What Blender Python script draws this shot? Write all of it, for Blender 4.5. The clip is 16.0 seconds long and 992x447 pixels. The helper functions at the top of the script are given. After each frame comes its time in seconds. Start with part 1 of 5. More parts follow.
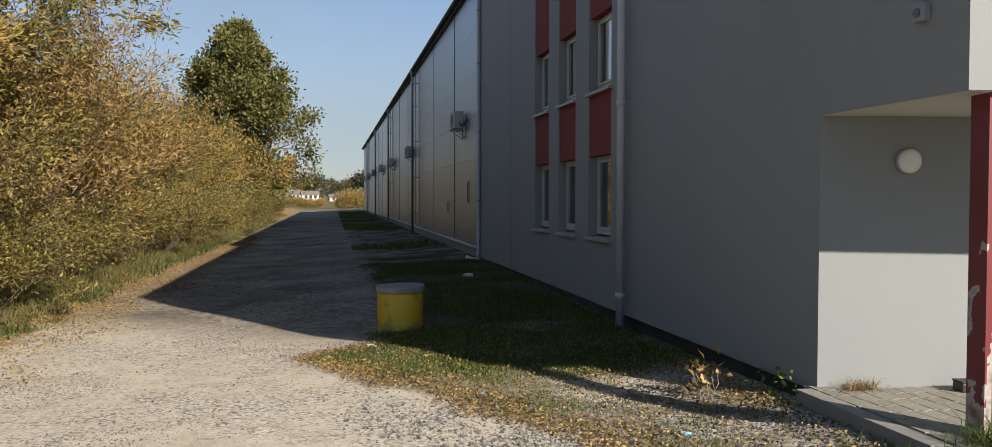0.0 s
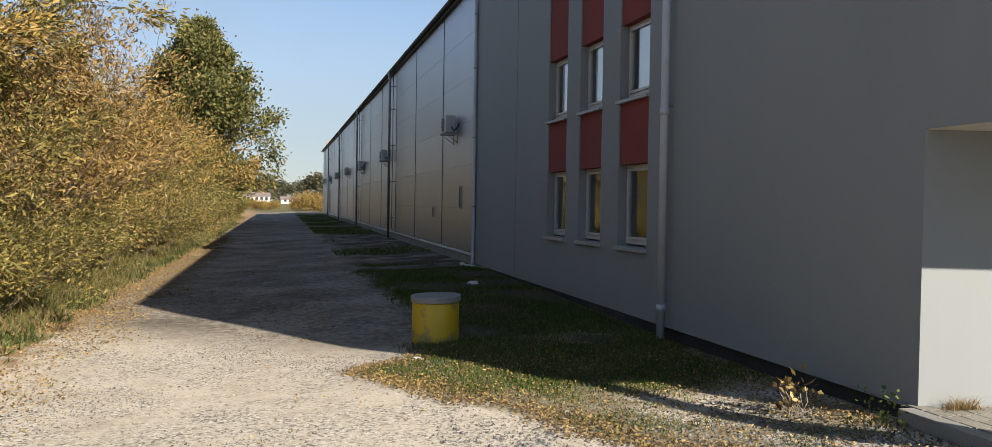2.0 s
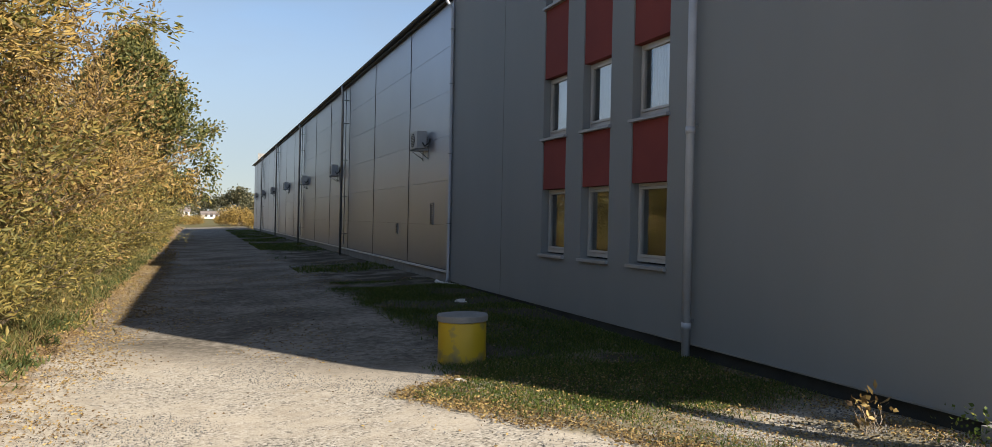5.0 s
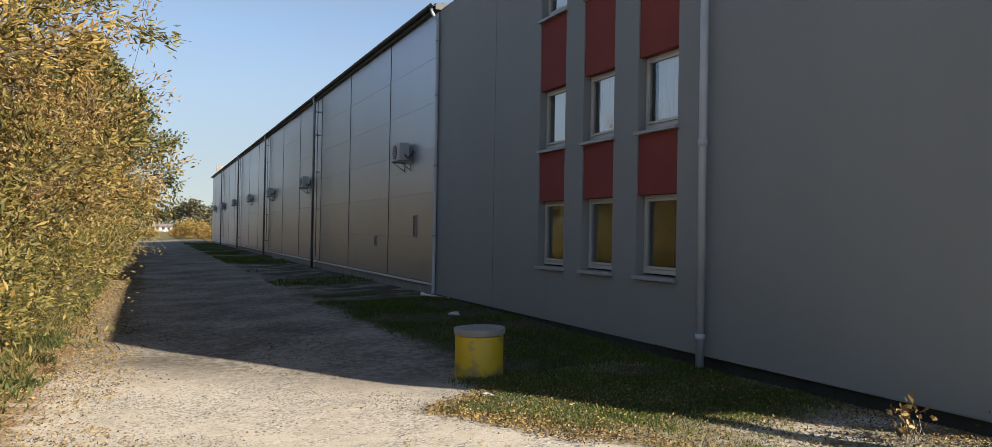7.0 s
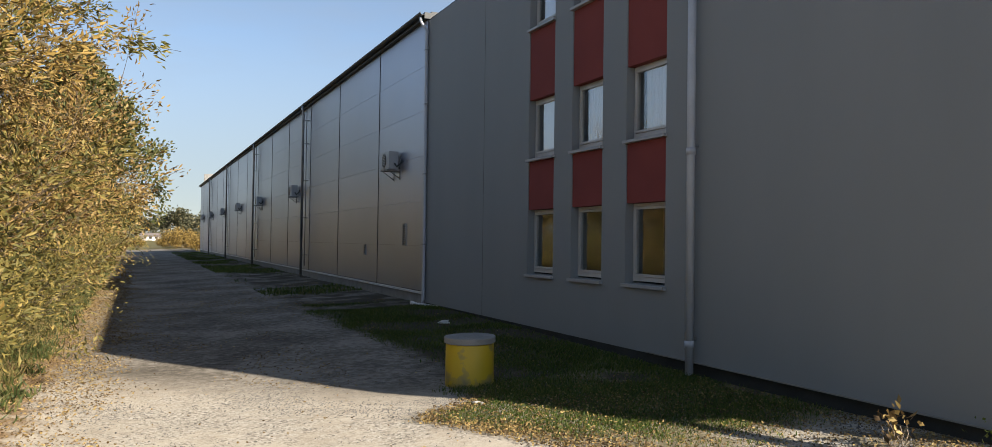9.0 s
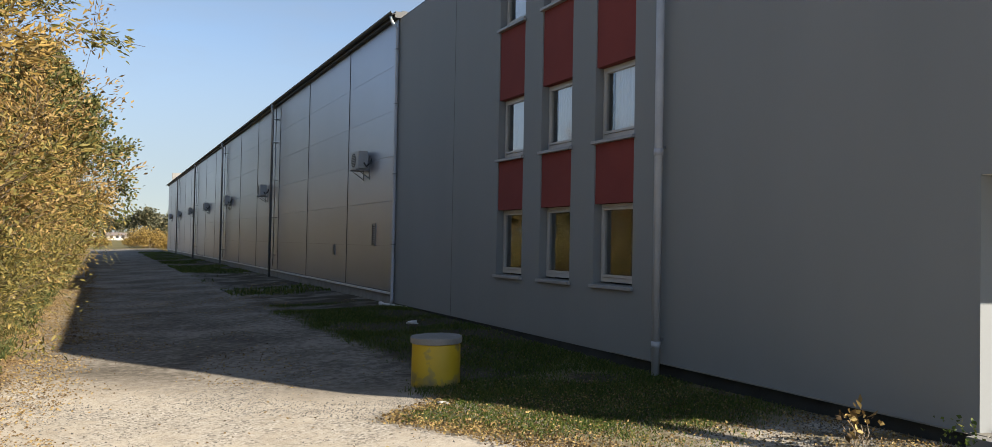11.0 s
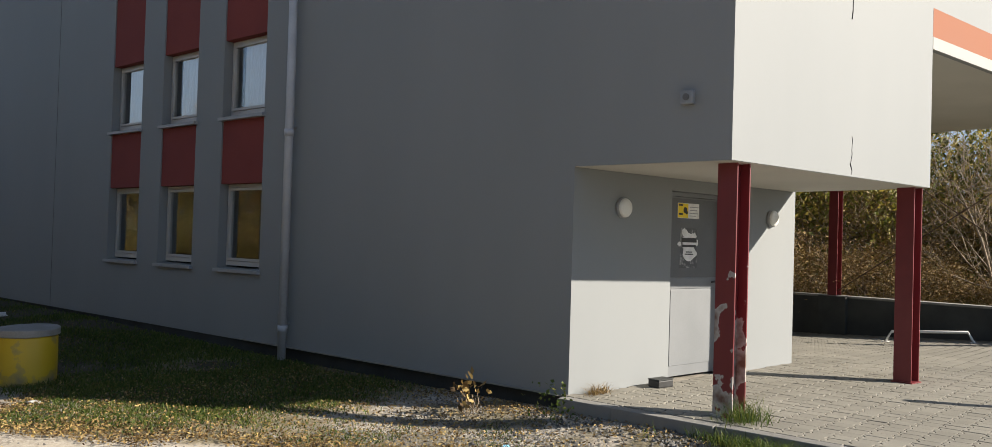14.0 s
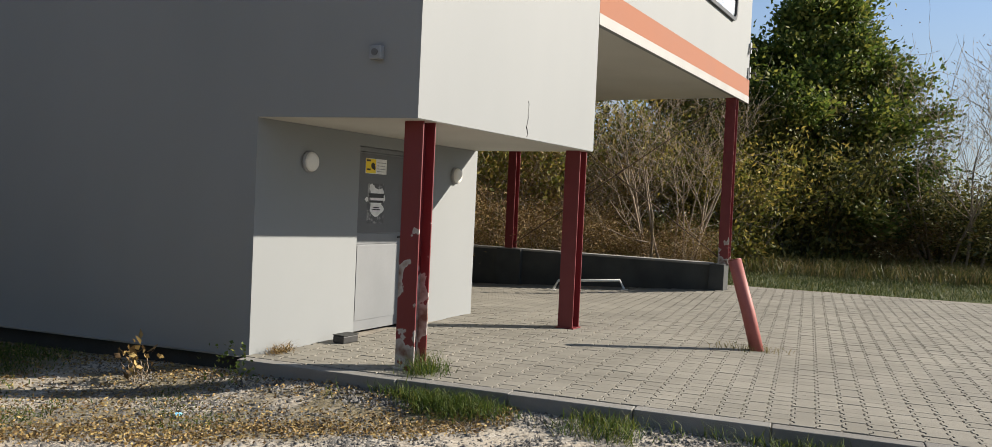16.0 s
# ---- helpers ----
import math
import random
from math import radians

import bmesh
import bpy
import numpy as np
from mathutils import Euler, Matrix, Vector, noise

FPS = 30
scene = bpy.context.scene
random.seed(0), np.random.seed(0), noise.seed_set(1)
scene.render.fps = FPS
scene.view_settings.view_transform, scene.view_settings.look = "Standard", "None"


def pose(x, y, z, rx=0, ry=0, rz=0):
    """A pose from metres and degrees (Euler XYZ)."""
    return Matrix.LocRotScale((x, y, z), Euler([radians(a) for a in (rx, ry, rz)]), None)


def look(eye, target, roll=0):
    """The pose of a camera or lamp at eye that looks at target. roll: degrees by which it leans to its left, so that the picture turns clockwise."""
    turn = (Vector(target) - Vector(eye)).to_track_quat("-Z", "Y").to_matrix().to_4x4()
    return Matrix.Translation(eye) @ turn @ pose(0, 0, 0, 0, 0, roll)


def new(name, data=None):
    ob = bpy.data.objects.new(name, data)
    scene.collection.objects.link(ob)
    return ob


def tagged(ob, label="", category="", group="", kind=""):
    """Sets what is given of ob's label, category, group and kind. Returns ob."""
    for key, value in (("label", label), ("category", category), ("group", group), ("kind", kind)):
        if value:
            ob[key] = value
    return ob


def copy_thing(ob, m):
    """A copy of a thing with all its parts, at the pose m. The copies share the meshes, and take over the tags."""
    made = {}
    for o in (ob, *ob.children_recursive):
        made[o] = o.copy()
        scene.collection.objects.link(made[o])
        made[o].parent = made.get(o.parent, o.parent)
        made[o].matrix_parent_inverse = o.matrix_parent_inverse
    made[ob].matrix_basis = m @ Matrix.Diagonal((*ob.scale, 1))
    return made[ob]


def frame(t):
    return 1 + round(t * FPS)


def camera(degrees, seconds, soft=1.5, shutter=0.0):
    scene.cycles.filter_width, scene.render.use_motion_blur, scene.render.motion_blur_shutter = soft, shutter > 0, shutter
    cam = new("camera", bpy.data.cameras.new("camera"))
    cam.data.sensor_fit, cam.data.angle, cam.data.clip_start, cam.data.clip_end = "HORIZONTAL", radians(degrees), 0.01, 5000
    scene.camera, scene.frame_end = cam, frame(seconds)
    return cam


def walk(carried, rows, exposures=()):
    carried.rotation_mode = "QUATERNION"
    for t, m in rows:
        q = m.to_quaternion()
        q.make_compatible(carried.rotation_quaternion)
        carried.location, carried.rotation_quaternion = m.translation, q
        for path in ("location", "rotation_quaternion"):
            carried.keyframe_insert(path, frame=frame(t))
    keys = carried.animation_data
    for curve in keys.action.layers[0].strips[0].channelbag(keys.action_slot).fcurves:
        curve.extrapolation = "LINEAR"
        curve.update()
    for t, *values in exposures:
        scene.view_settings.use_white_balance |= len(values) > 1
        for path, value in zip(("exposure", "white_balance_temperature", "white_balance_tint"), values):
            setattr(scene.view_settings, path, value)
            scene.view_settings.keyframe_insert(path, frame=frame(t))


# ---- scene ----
cam = camera(60.5, 16.0, soft=0.6)
METRES, EYE, TILT, LEAN, TURN = 3.86, 1.64, 0.0, 0.0, -11.7
PATH = [
    (0, (0.118, 0.009, 1.686), (0.498, 1.972, 1.626), 0.1),
    (0.5, (-0.163, 0.138, 1.683), (0.227, 2.099, 1.615), 0.7),
    (1, (-0.454, 0.231, 1.701), (-0.029, 2.185, 1.642), 0.2),
    (1.5, (-0.724, 0.375, 1.707), (-0.233, 2.313, 1.644), 1.6),
    (2, (-0.947, 0.565, 1.718), (-0.455, 2.503, 1.67), 0.9),
    (2.5, (-1.138, 0.643, 1.692), (-0.62, 2.574, 1.663), 1.3),
    (3, (-1.46, 0.769, 1.722), (-0.905, 2.69, 1.688), 0.8),
    (3.5, (-1.645, 0.902, 1.695), (-1.052, 2.812, 1.671), 0.8),
    (4, (-1.818, 1.012, 1.736), (-1.213, 2.919, 1.721), 0.2),
    (4.2, (-1.885, 1.011, 1.716), (-1.266, 2.912, 1.693), 0.5),
    (6.3, (-2.721, 1.443, 1.702), (-2.037, 3.322, 1.72), 1.1),
    (6.5, (-2.805, 1.471, 1.694), (-2.115, 3.348, 1.707), 1.1),
    (7, (-2.872, 1.437, 1.703), (-2.114, 3.287, 1.726), 1.0),
    (7.5, (-2.898, 1.416, 1.704), (-2.122, 3.259, 1.733), 1.1),
    (8, (-2.9, 1.416, 1.714), (-2.123, 3.258, 1.746), 0.9),
    (10.5, (-2.875, 1.385, 1.699), (-2.072, 3.216, 1.752), 1.0),
    (11, (-2.829, 1.421, 1.687), (-1.987, 3.235, 1.734), 1.1),
    (11.5, (-2.814, 1.442, 1.672), (-1.871, 3.205, 1.716), 1.0),
    (12, (-2.842, 1.464, 1.692), (-1.839, 3.193, 1.73), 0.8),
    (12.5, (-2.759, 1.495, 1.664), (-1.723, 3.206, 1.703), 1.2),
    (13, (-2.692, 1.491, 1.62), (-1.513, 3.106, 1.665), 1.3),
    (13.5, (-2.657, 1.467, 1.635), (-1.308, 2.944, 1.678), 1.2),
    (14, (-2.718, 1.453, 1.626), (-1.205, 2.761, 1.664), 1.7),
    (14.5, (-2.646, 1.416, 1.606), (-1.007, 2.562, 1.627), 2.4),
    (15, (-2.596, 1.426, 1.639), (-0.846, 2.395, 1.637), 2.5),
    (15.5, (-2.593, 1.391, 1.669), (-0.768, 2.207, 1.639), 2.8),
    (16, (-2.598, 1.469, 1.663), (-0.722, 2.159, 1.615), 2.6),
]
walk(cam, [(t, look(eye, target, roll)) for t, eye, target, roll in PATH], [(0, 1.12, 6650, 9), (2, 1.42, 6650, 9), (4, 1.43, 6650, 9), (8, 1.46, 6650, 9), (11, 1.5, 6650, 9), (13.5, 1.45, 6650, 9), (16, 1.29, 6650, 9)])

# ---- world, sun ----
SUN_DIR = Vector((0.516, -0.8565, math.tan(radians(27.8)))).normalized()
world = bpy.data.worlds.new("world")
scene.world = world
world.use_nodes = True
wn, wl = world.node_tree.nodes, world.node_tree.links
sky = wn.new("ShaderNodeTexSky")
sky.sky_type, sky.sun_disc = "NISHITA", False
sky.sun_elevation, sky.sun_rotation = radians(29.0), math.atan2(0.516, -0.8565)
sky.air_density, sky.dust_density, sky.ozone_density = 0.8, 0.25, 1.8
wn["Background"].inputs["Strength"].default_value = 0.062
wtc, wmap, wnoise, wrange, wmix = (wn.new("ShaderNode" + k) for k in ("TexCoord", "Mapping", "TexNoise", "MapRange", "Mix"))
wmap.inputs["Scale"].default_value = (1.0, 1.0, 3.5)
wnoise.inputs["Scale"].default_value, wnoise.inputs["Detail"].default_value, wnoise.inputs["Roughness"].default_value = 1.6, 5, 0.55
wrange.interpolation_type = "SMOOTHSTEP"
for key, val in (("From Min", 0.35), ("From Max", 0.75), ("To Min", 0.04), ("To Max", 0.5)):
    wrange.inputs[key].default_value = val
wmix.data_type = "RGBA"
wmix.inputs["B"].default_value = (2.55, 2.85, 3.2, 1)
wl.new(wtc.outputs["Generated"], wmap.inputs["Vector"]), wl.new(wmap.outputs["Vector"], wnoise.inputs["Vector"])
wsep, whaze, wmax = wn.new("ShaderNodeSeparateXYZ"), wn.new("ShaderNodeMapRange"), wn.new("ShaderNodeMath")
whaze.interpolation_type, wmax.operation = "SMOOTHSTEP", "MAXIMUM"
for key, val in (("From Min", 0.32), ("From Max", 0.04), ("To Min", 0.0), ("To Max", 0.75)):
    whaze.inputs[key].default_value = val
wl.new(wtc.outputs["Generated"], wsep.inputs["Vector"]), wl.new(wsep.outputs["Z"], whaze.inputs["Value"])
wl.new(wnoise.outputs["Fac"], wrange.inputs["Value"]), wl.new(wrange.outputs["Result"], wmax.inputs[0])
wl.new(whaze.outputs["Result"], wmax.inputs[1]), wl.new(wmax.outputs["Value"], wmix.inputs["Factor"])
wl.new(sky.outputs["Color"], wmix.inputs["A"]), wl.new(wmix.outputs["Result"], wn["Background"].inputs["Color"])
sun_data = bpy.data.lights.new("sun", "SUN")
sun_data.energy, sun_data.angle, sun_data.color = 4.15, radians(0.55), (1.0, 0.91, 0.795)
new("sun", sun_data).matrix_world = look(SUN_DIR * 50, (0, 0, 0))


# ---- materials ----
def surf(name, stops, scale=4.0, detail=6.0, rough=0.85, rough_var=0.1, metallic=0.0, bump=0.3, fine=60.0, island=0.0, object_var=0.0,
         spec=0.4, stretch=(1, 1, 1), fine_mix=0.35, bump_dist=0.01):
    """A procedural surface: coarse and fine noise through a colour ramp, fine relief, and variation from piece to piece."""
    m = bpy.data.materials.new(name)
    m.use_nodes = True
    n, l = m.node_tree.nodes, m.node_tree.links
    b = n["Principled BSDF"]
    geo = n.new("ShaderNodeNewGeometry")
    mp = n.new("ShaderNodeMapping")
    mp.inputs["Scale"].default_value = stretch
    l.new(geo.outputs["Position"], mp.inputs["Vector"])
    coarse, small = n.new("ShaderNodeTexNoise"), n.new("ShaderNodeTexNoise")
    for t, s in ((coarse, scale), (small, fine)):
        t.inputs["Scale"].default_value, t.inputs["Detail"].default_value = s, detail
        l.new(mp.outputs["Vector"], t.inputs["Vector"])
    mixv = n.new("ShaderNodeMix")
    mixv.inputs[0].default_value = fine_mix
    l.new(coarse.outputs["Fac"], mixv.inputs[2]), l.new(small.outputs["Fac"], mixv.inputs[3])
    fac = mixv.outputs[0]
    for amount, node, out in ((island, geo, "Random Per Island"), (object_var, None, "Random")):
        if amount:
            node = node or n.new("ShaderNodeObjectInfo")
            mm = n.new("ShaderNodeMix")
            mm.inputs[0].default_value = amount
            l.new(fac, mm.inputs[2]), l.new(node.outputs[out], mm.inputs[3])
            fac = mm.outputs[0]
    ramp = n.new("ShaderNodeValToRGB")
    els = ramp.color_ramp.elements
    while len(els) < len(stops):
        els.new(0.5)
    for e, (p, c) in zip(els, stops):
        e.position, e.color = p, (*c, 1)
    l.new(fac, ramp.inputs["Fac"]), l.new(ramp.outputs["Color"], b.inputs["Base Color"])
    rr = n.new("ShaderNodeMapRange")
    rr.inputs["To Min"].default_value, rr.inputs["To Max"].default_value = max(rough - rough_var, 0.02), min(rough + rough_var, 1)
    l.new(coarse.outputs["Fac"], rr.inputs["Value"]), l.new(rr.outputs["Result"], b.inputs["Roughness"])
    b.inputs["Metallic"].default_value, b.inputs["Specular IOR Level"].default_value = metallic, spec
    if bump:
        bp = n.new("ShaderNodeBump")
        bp.inputs["Strength"].default_value, bp.inputs["Distance"].default_value = bump, bump_dist
        l.new(small.outputs["Fac"], bp.inputs["Height"]), l.new(bp.outputs["Normal"], b.inputs["Normal"])
    return m


def two(a, b, lo=0.35, hi=0.65):
    return [(lo, a), (hi, b)]


def leafy(name, stops, thin=0.35):
    """Leaves: each one its own tint, some light passing through."""
    m = bpy.data.materials.new(name)
    m.use_nodes = True
    n, l = m.node_tree.nodes, m.node_tree.links
    b = n["Principled BSDF"]
    geo, ramp, noi, mixv = n.new("ShaderNodeNewGeometry"), n.new("ShaderNodeValToRGB"), n.new("ShaderNodeTexNoise"), n.new("ShaderNodeMix")
    noi.inputs["Scale"].default_value = 0.55
    l.new(geo.outputs["Position"], noi.inputs["Vector"])
    mixv.inputs[0].default_value = 0.32
    l.new(geo.outputs["Random Per Island"], mixv.inputs[2]), l.new(noi.outputs["Fac"], mixv.inputs[3])
    els = ramp.color_ramp.elements
    while len(els) < len(stops):
        els.new(0.5)
    for e, (p, c) in zip(els, stops):
        e.position, e.color = p, (*c, 1)
    l.new(mixv.outputs[0], ramp.inputs["Fac"]), l.new(ramp.outputs["Color"], b.inputs["Base Color"])
    b.inputs["Roughness"].default_value, b.inputs["Specular IOR Level"].default_value = 0.6, 0.3
    tr, mx = n.new("ShaderNodeBsdfTranslucent"), n.new("ShaderNodeMixShader")
    l.new(ramp.outputs["Color"], tr.inputs["Color"])
    mx.inputs["Fac"].default_value = thin
    l.new(b.outputs["BSDF"], mx.inputs[1]), l.new(tr.outputs["BSDF"], mx.inputs[2])
    l.new(mx.outputs["Shader"], n["Material Output"].inputs["Surface"])
    return m


PLASTER = surf("grey_plaster", two((0.192, 0.206, 0.212), (0.22, 0.233, 0.238)), scale=0.6, fine=220, stretch=(1, 1, 0.3), rough=0.72, rough_var=0.05, bump=0.25, bump_dist=0.003, fine_mix=0.25, spec=0.6)
SOFFIT = surf("soffit_plaster", two((0.46, 0.45, 0.41), (0.53, 0.515, 0.47)), scale=0.7, fine=180, rough=0.92, rough_var=0.04, bump=0.2, bump_dist=0.003)
RED_PANEL = surf("red_plaster", two((0.172, 0.0343, 0.0298), (0.211, 0.0449, 0.0383)), scale=1.2, fine=220, rough=0.9, rough_var=0.05, bump=0.25, bump_dist=0.003)
ORANGE = surf("orange_paint", two((0.25, 0.098, 0.055), (0.28, 0.112, 0.064)), scale=1.0, fine=160, rough=0.85, bump=0.15, bump_dist=0.003)
WHITE = surf("white_paint", two((0.28, 0.28, 0.27), (0.33, 0.33, 0.32)), scale=2.0, fine=120, rough=0.6, bump=0.05)
PLINTH = surf("dark_plinth", two((0.0225, 0.025, 0.025), (0.045, 0.0475, 0.045)), scale=2.5, fine=80, rough=0.9, bump=0.4)
CONCRETE = surf("concrete", two((0.182, 0.178, 0.168), (0.28, 0.273, 0.259)), scale=3.0, fine=90, rough=0.9, bump=0.4)
DARK_CONCRETE = surf("dark_concrete", two((0.033, 0.036, 0.036), (0.066, 0.069, 0.066)), scale=2.0, fine=90, rough=0.9, bump=0.35)
KERB_TOP = surf("kerb_concrete", two((0.15, 0.145, 0.134), (0.215, 0.21, 0.195)), scale=3.5, fine=110, rough=0.92, bump=0.4, object_var=0.25)
PAVER = surf("paver_concrete", two((0.165, 0.156, 0.131), (0.235, 0.222, 0.188)), scale=1.1, fine=120, rough=0.92, bump=0.5, object_var=0.13, bump_dist=0.004)
PAVER_REST = surf("paver_concrete_far", two((0.162, 0.153, 0.128), (0.231, 0.219, 0.185)), scale=1.1, fine=120, rough=0.92, bump=0.3, island=0.13, bump_dist=0.004)
JOINT = surf("joint_sand", two((0.172, 0.155, 0.128), (0.292, 0.266, 0.223)), scale=4, fine=150, rough=0.95, bump=0.4)
STEEL_PANEL = surf("silver_cladding", two((0.31, 0.325, 0.385), (0.36, 0.375, 0.43)), scale=0.35, fine=14, rough=0.35, rough_var=0.03, metallic=0.75, bump=0.006, bump_dist=0.003, object_var=0.2, fine_mix=0.08)
SEAM = surf("seam_dark", two((0.03, 0.03, 0.032), (0.06, 0.06, 0.062)), rough=0.6, bump=0.1)
FLASHING = surf("pale_flashing", two((0.55, 0.55, 0.54), (0.68, 0.68, 0.66)), scale=1.5, rough=0.5, bump=0.1)
DARK_METAL = surf("dark_sheet_metal", two((0.025, 0.028, 0.03), (0.05, 0.053, 0.056)), scale=2.0, rough=0.5, bump=0.1)
PIPE_GREY = surf("grey_pipe", two((0.198, 0.216, 0.234), (0.252, 0.27, 0.288)), scale=3.0, rough=0.45, rough_var=0.1, bump=0.05)
PIPE_PALE = surf("pale_grey_pipe", two((0.36, 0.38, 0.41), (0.44, 0.46, 0.49)), scale=3.0, rough=0.45, rough_var=0.1, bump=0.05)
ZINC = surf("zinc_pipe", two((0.20, 0.21, 0.22), (0.30, 0.31, 0.32)), scale=3.0, rough=0.4, metallic=0.6, bump=0.05)
AC_GREY = surf("unit_grey", two((0.332, 0.339, 0.339), (0.413, 0.42, 0.42)), scale=3.0, rough=0.5, bump=0.05)
PVC = surf("white_pvc", two((0.409, 0.403, 0.384), (0.471, 0.465, 0.446)), scale=3.0, rough=0.4, bump=0.03)
SILL = surf("grey_sill", two((0.255, 0.262, 0.27), (0.33, 0.338, 0.345)), scale=4.0, rough=0.45, bump=0.05)
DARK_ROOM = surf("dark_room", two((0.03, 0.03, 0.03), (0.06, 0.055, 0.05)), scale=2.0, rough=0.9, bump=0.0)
# Pale tone of the reflected sky, for sheets added behind panes.
SKY_SHEET = surf("pale_sky_sheet", two((0.84, 0.83, 0.87), (0.89, 0.88, 0.91)), scale=3.0, rough=0.9, bump=0.1, stretch=(1, 6, 0.3))
DOOR_GREY = surf("door_grey", two((0.158, 0.168, 0.176), (0.186, 0.196, 0.205)), scale=2.0, rough=0.5, bump=0.03)
# Door grey with the overhang's shade in it; also colours a lens.
DOOR_SHADE_LENS = surf("door_shade_lens_grey", two((0.09, 0.093, 0.096), (0.12, 0.123, 0.126)), scale=2.0, rough=0.4, bump=0.03)
LAMP_WHITE = surf("opal_cover", two((0.62, 0.62, 0.58), (0.72, 0.72, 0.68)), scale=5.0, rough=0.35, bump=0.02)
STICK_YELLOW = surf("yellow_sticker", two((0.75, 0.55, 0.02), (0.85, 0.63, 0.03)), rough=0.5, bump=0.0)
STICK_WHITE = surf("white_paper", two((0.62, 0.62, 0.60), (0.80, 0.80, 0.78)), scale=12.0, rough=0.8, bump=0.05)
STICK_GREY = surf("torn_paper", two((0.10, 0.103, 0.106), (0.34, 0.34, 0.33), 0.5, 0.62), scale=14.0, rough=0.85, bump=0.1)
INK = surf("dark_ink", two((0.03, 0.03, 0.03), (0.06, 0.06, 0.06)), rough=0.7, bump=0.0)
PINK_RED = surf("faded_red_paint", two((0.252, 0.07, 0.063), (0.322, 0.105, 0.091)), scale=5.0, fine=50, rough=0.6, bump=0.15)
BLACK_PLASTIC = surf("black_plastic", two((0.02, 0.02, 0.02), (0.045, 0.045, 0.045)), rough=0.5, bump=0.05)
BARK = surf("bark", two((0.0385, 0.0303, 0.022), (0.088, 0.0715, 0.055)), scale=6.0, fine=40, rough=0.95, bump=0.6)
HEDGE_TWIG = surf("hedge_twig", two((0.085, 0.062, 0.042), (0.165, 0.125, 0.085)), scale=6.0, fine=40, rough=0.9, bump=0.3)
TWIG = surf("pale_twig", two((0.172, 0.133, 0.0949), (0.31, 0.25, 0.182)), scale=6.0, fine=40, rough=0.9, bump=0.3)
STONE = surf("gravel_stone", [(0.2, (0.0695, 0.0663, 0.0609)), (0.5, (0.139, 0.133, 0.122)), (0.8, (0.216, 0.208, 0.194))], scale=8.0, fine=90, rough=0.9, bump=0.3, island=0.75)
LITTER = leafy("fallen_leaves", [(0.12, (0.06, 0.037, 0.018)), (0.38, (0.14, 0.09, 0.04)), (0.62, (0.29, 0.195, 0.07)), (0.92, (0.46, 0.35, 0.14))], 0.2)
GRASS = leafy("grass_blades", [(0.1, (0.03, 0.056, 0.011)), (0.5, (0.068, 0.112, 0.019)), (0.8, (0.16, 0.17, 0.038)), (0.95, (0.25, 0.215, 0.08))], 0.45)
WEED = leafy("weed_blades", [(0.15, (0.024, 0.04, 0.01)), (0.5, (0.062, 0.085, 0.024)), (0.85, (0.15, 0.145, 0.05))], 0.3)
DRY_GRASS = leafy("dry_grass", [(0.1, (0.079, 0.0856, 0.0198)), (0.5, (0.159, 0.131, 0.0461)), (0.9, (0.264, 0.204, 0.0922))], 0.3)
WILD_GRASS = leafy("wild_grass_blades", [(0.1, (0.048, 0.066, 0.0156)), (0.5, (0.12, 0.12, 0.036)), (0.9, (0.288, 0.21, 0.09))], 0.3)
WILLOW_LEAF = leafy("golden_willow_leaves", [(0.2, (0.062, 0.045, 0.014)), (0.4, (0.17, 0.112, 0.028)), (0.6, (0.28, 0.18, 0.045)), (0.88, (0.345, 0.245, 0.08))], 0.14)
WILLOW_PALE = leafy("pale_willow_leaves", [(0.2, (0.085, 0.085, 0.02)), (0.5, (0.19, 0.17, 0.04)), (0.8, (0.33, 0.26, 0.08))], 0.4)
WILLOW_GREEN = leafy("olive_willow_leaves", [(0.2, (0.05, 0.052, 0.014)), (0.5, (0.135, 0.115, 0.03)), (0.88, (0.275, 0.205, 0.06))], 0.14)
BROWN_LEAF = leafy("rusty_leaves", [(0.2, (0.128, 0.0754, 0.0264)), (0.5, (0.226, 0.144, 0.0453)), (0.88, (0.315, 0.225, 0.092))], 0.14)
OAK_LEAF = leafy("oak_leaves", [(0.2, (0.05, 0.062, 0.02)), (0.55, (0.108, 0.113, 0.032)), (0.8, (0.21, 0.172, 0.055))], 0.3)
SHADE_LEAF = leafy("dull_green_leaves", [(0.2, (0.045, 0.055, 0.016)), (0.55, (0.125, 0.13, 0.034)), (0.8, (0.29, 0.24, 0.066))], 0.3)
BACK_LEAF = leafy("yellowing_leaves", [(0.2, (0.0905, 0.102, 0.0193)), (0.5, (0.193, 0.187, 0.0361)), (0.8, (0.38, 0.29, 0.07))], 0.38)
GREEN_LEAF = leafy("green_leaves", [(0.2, (0.045, 0.072, 0.014)), (0.55, (0.1, 0.145, 0.026)), (0.8, (0.23, 0.232, 0.048))], 0.4)
FAR_LEAF = leafy("far_leaves", [(0.2, (0.048, 0.051, 0.03)), (0.6, (0.084, 0.084, 0.045)), (0.8, (0.132, 0.114, 0.06))], 0.1)
WALL_FAR = surf("far_render", two((0.50, 0.50, 0.49), (0.58, 0.58, 0.57)), rough=0.9, bump=0.0)
ROOF_FAR = surf("far_roof", two((0.12, 0.10, 0.09), (0.19, 0.16, 0.15)), rough=0.9, bump=0.0)


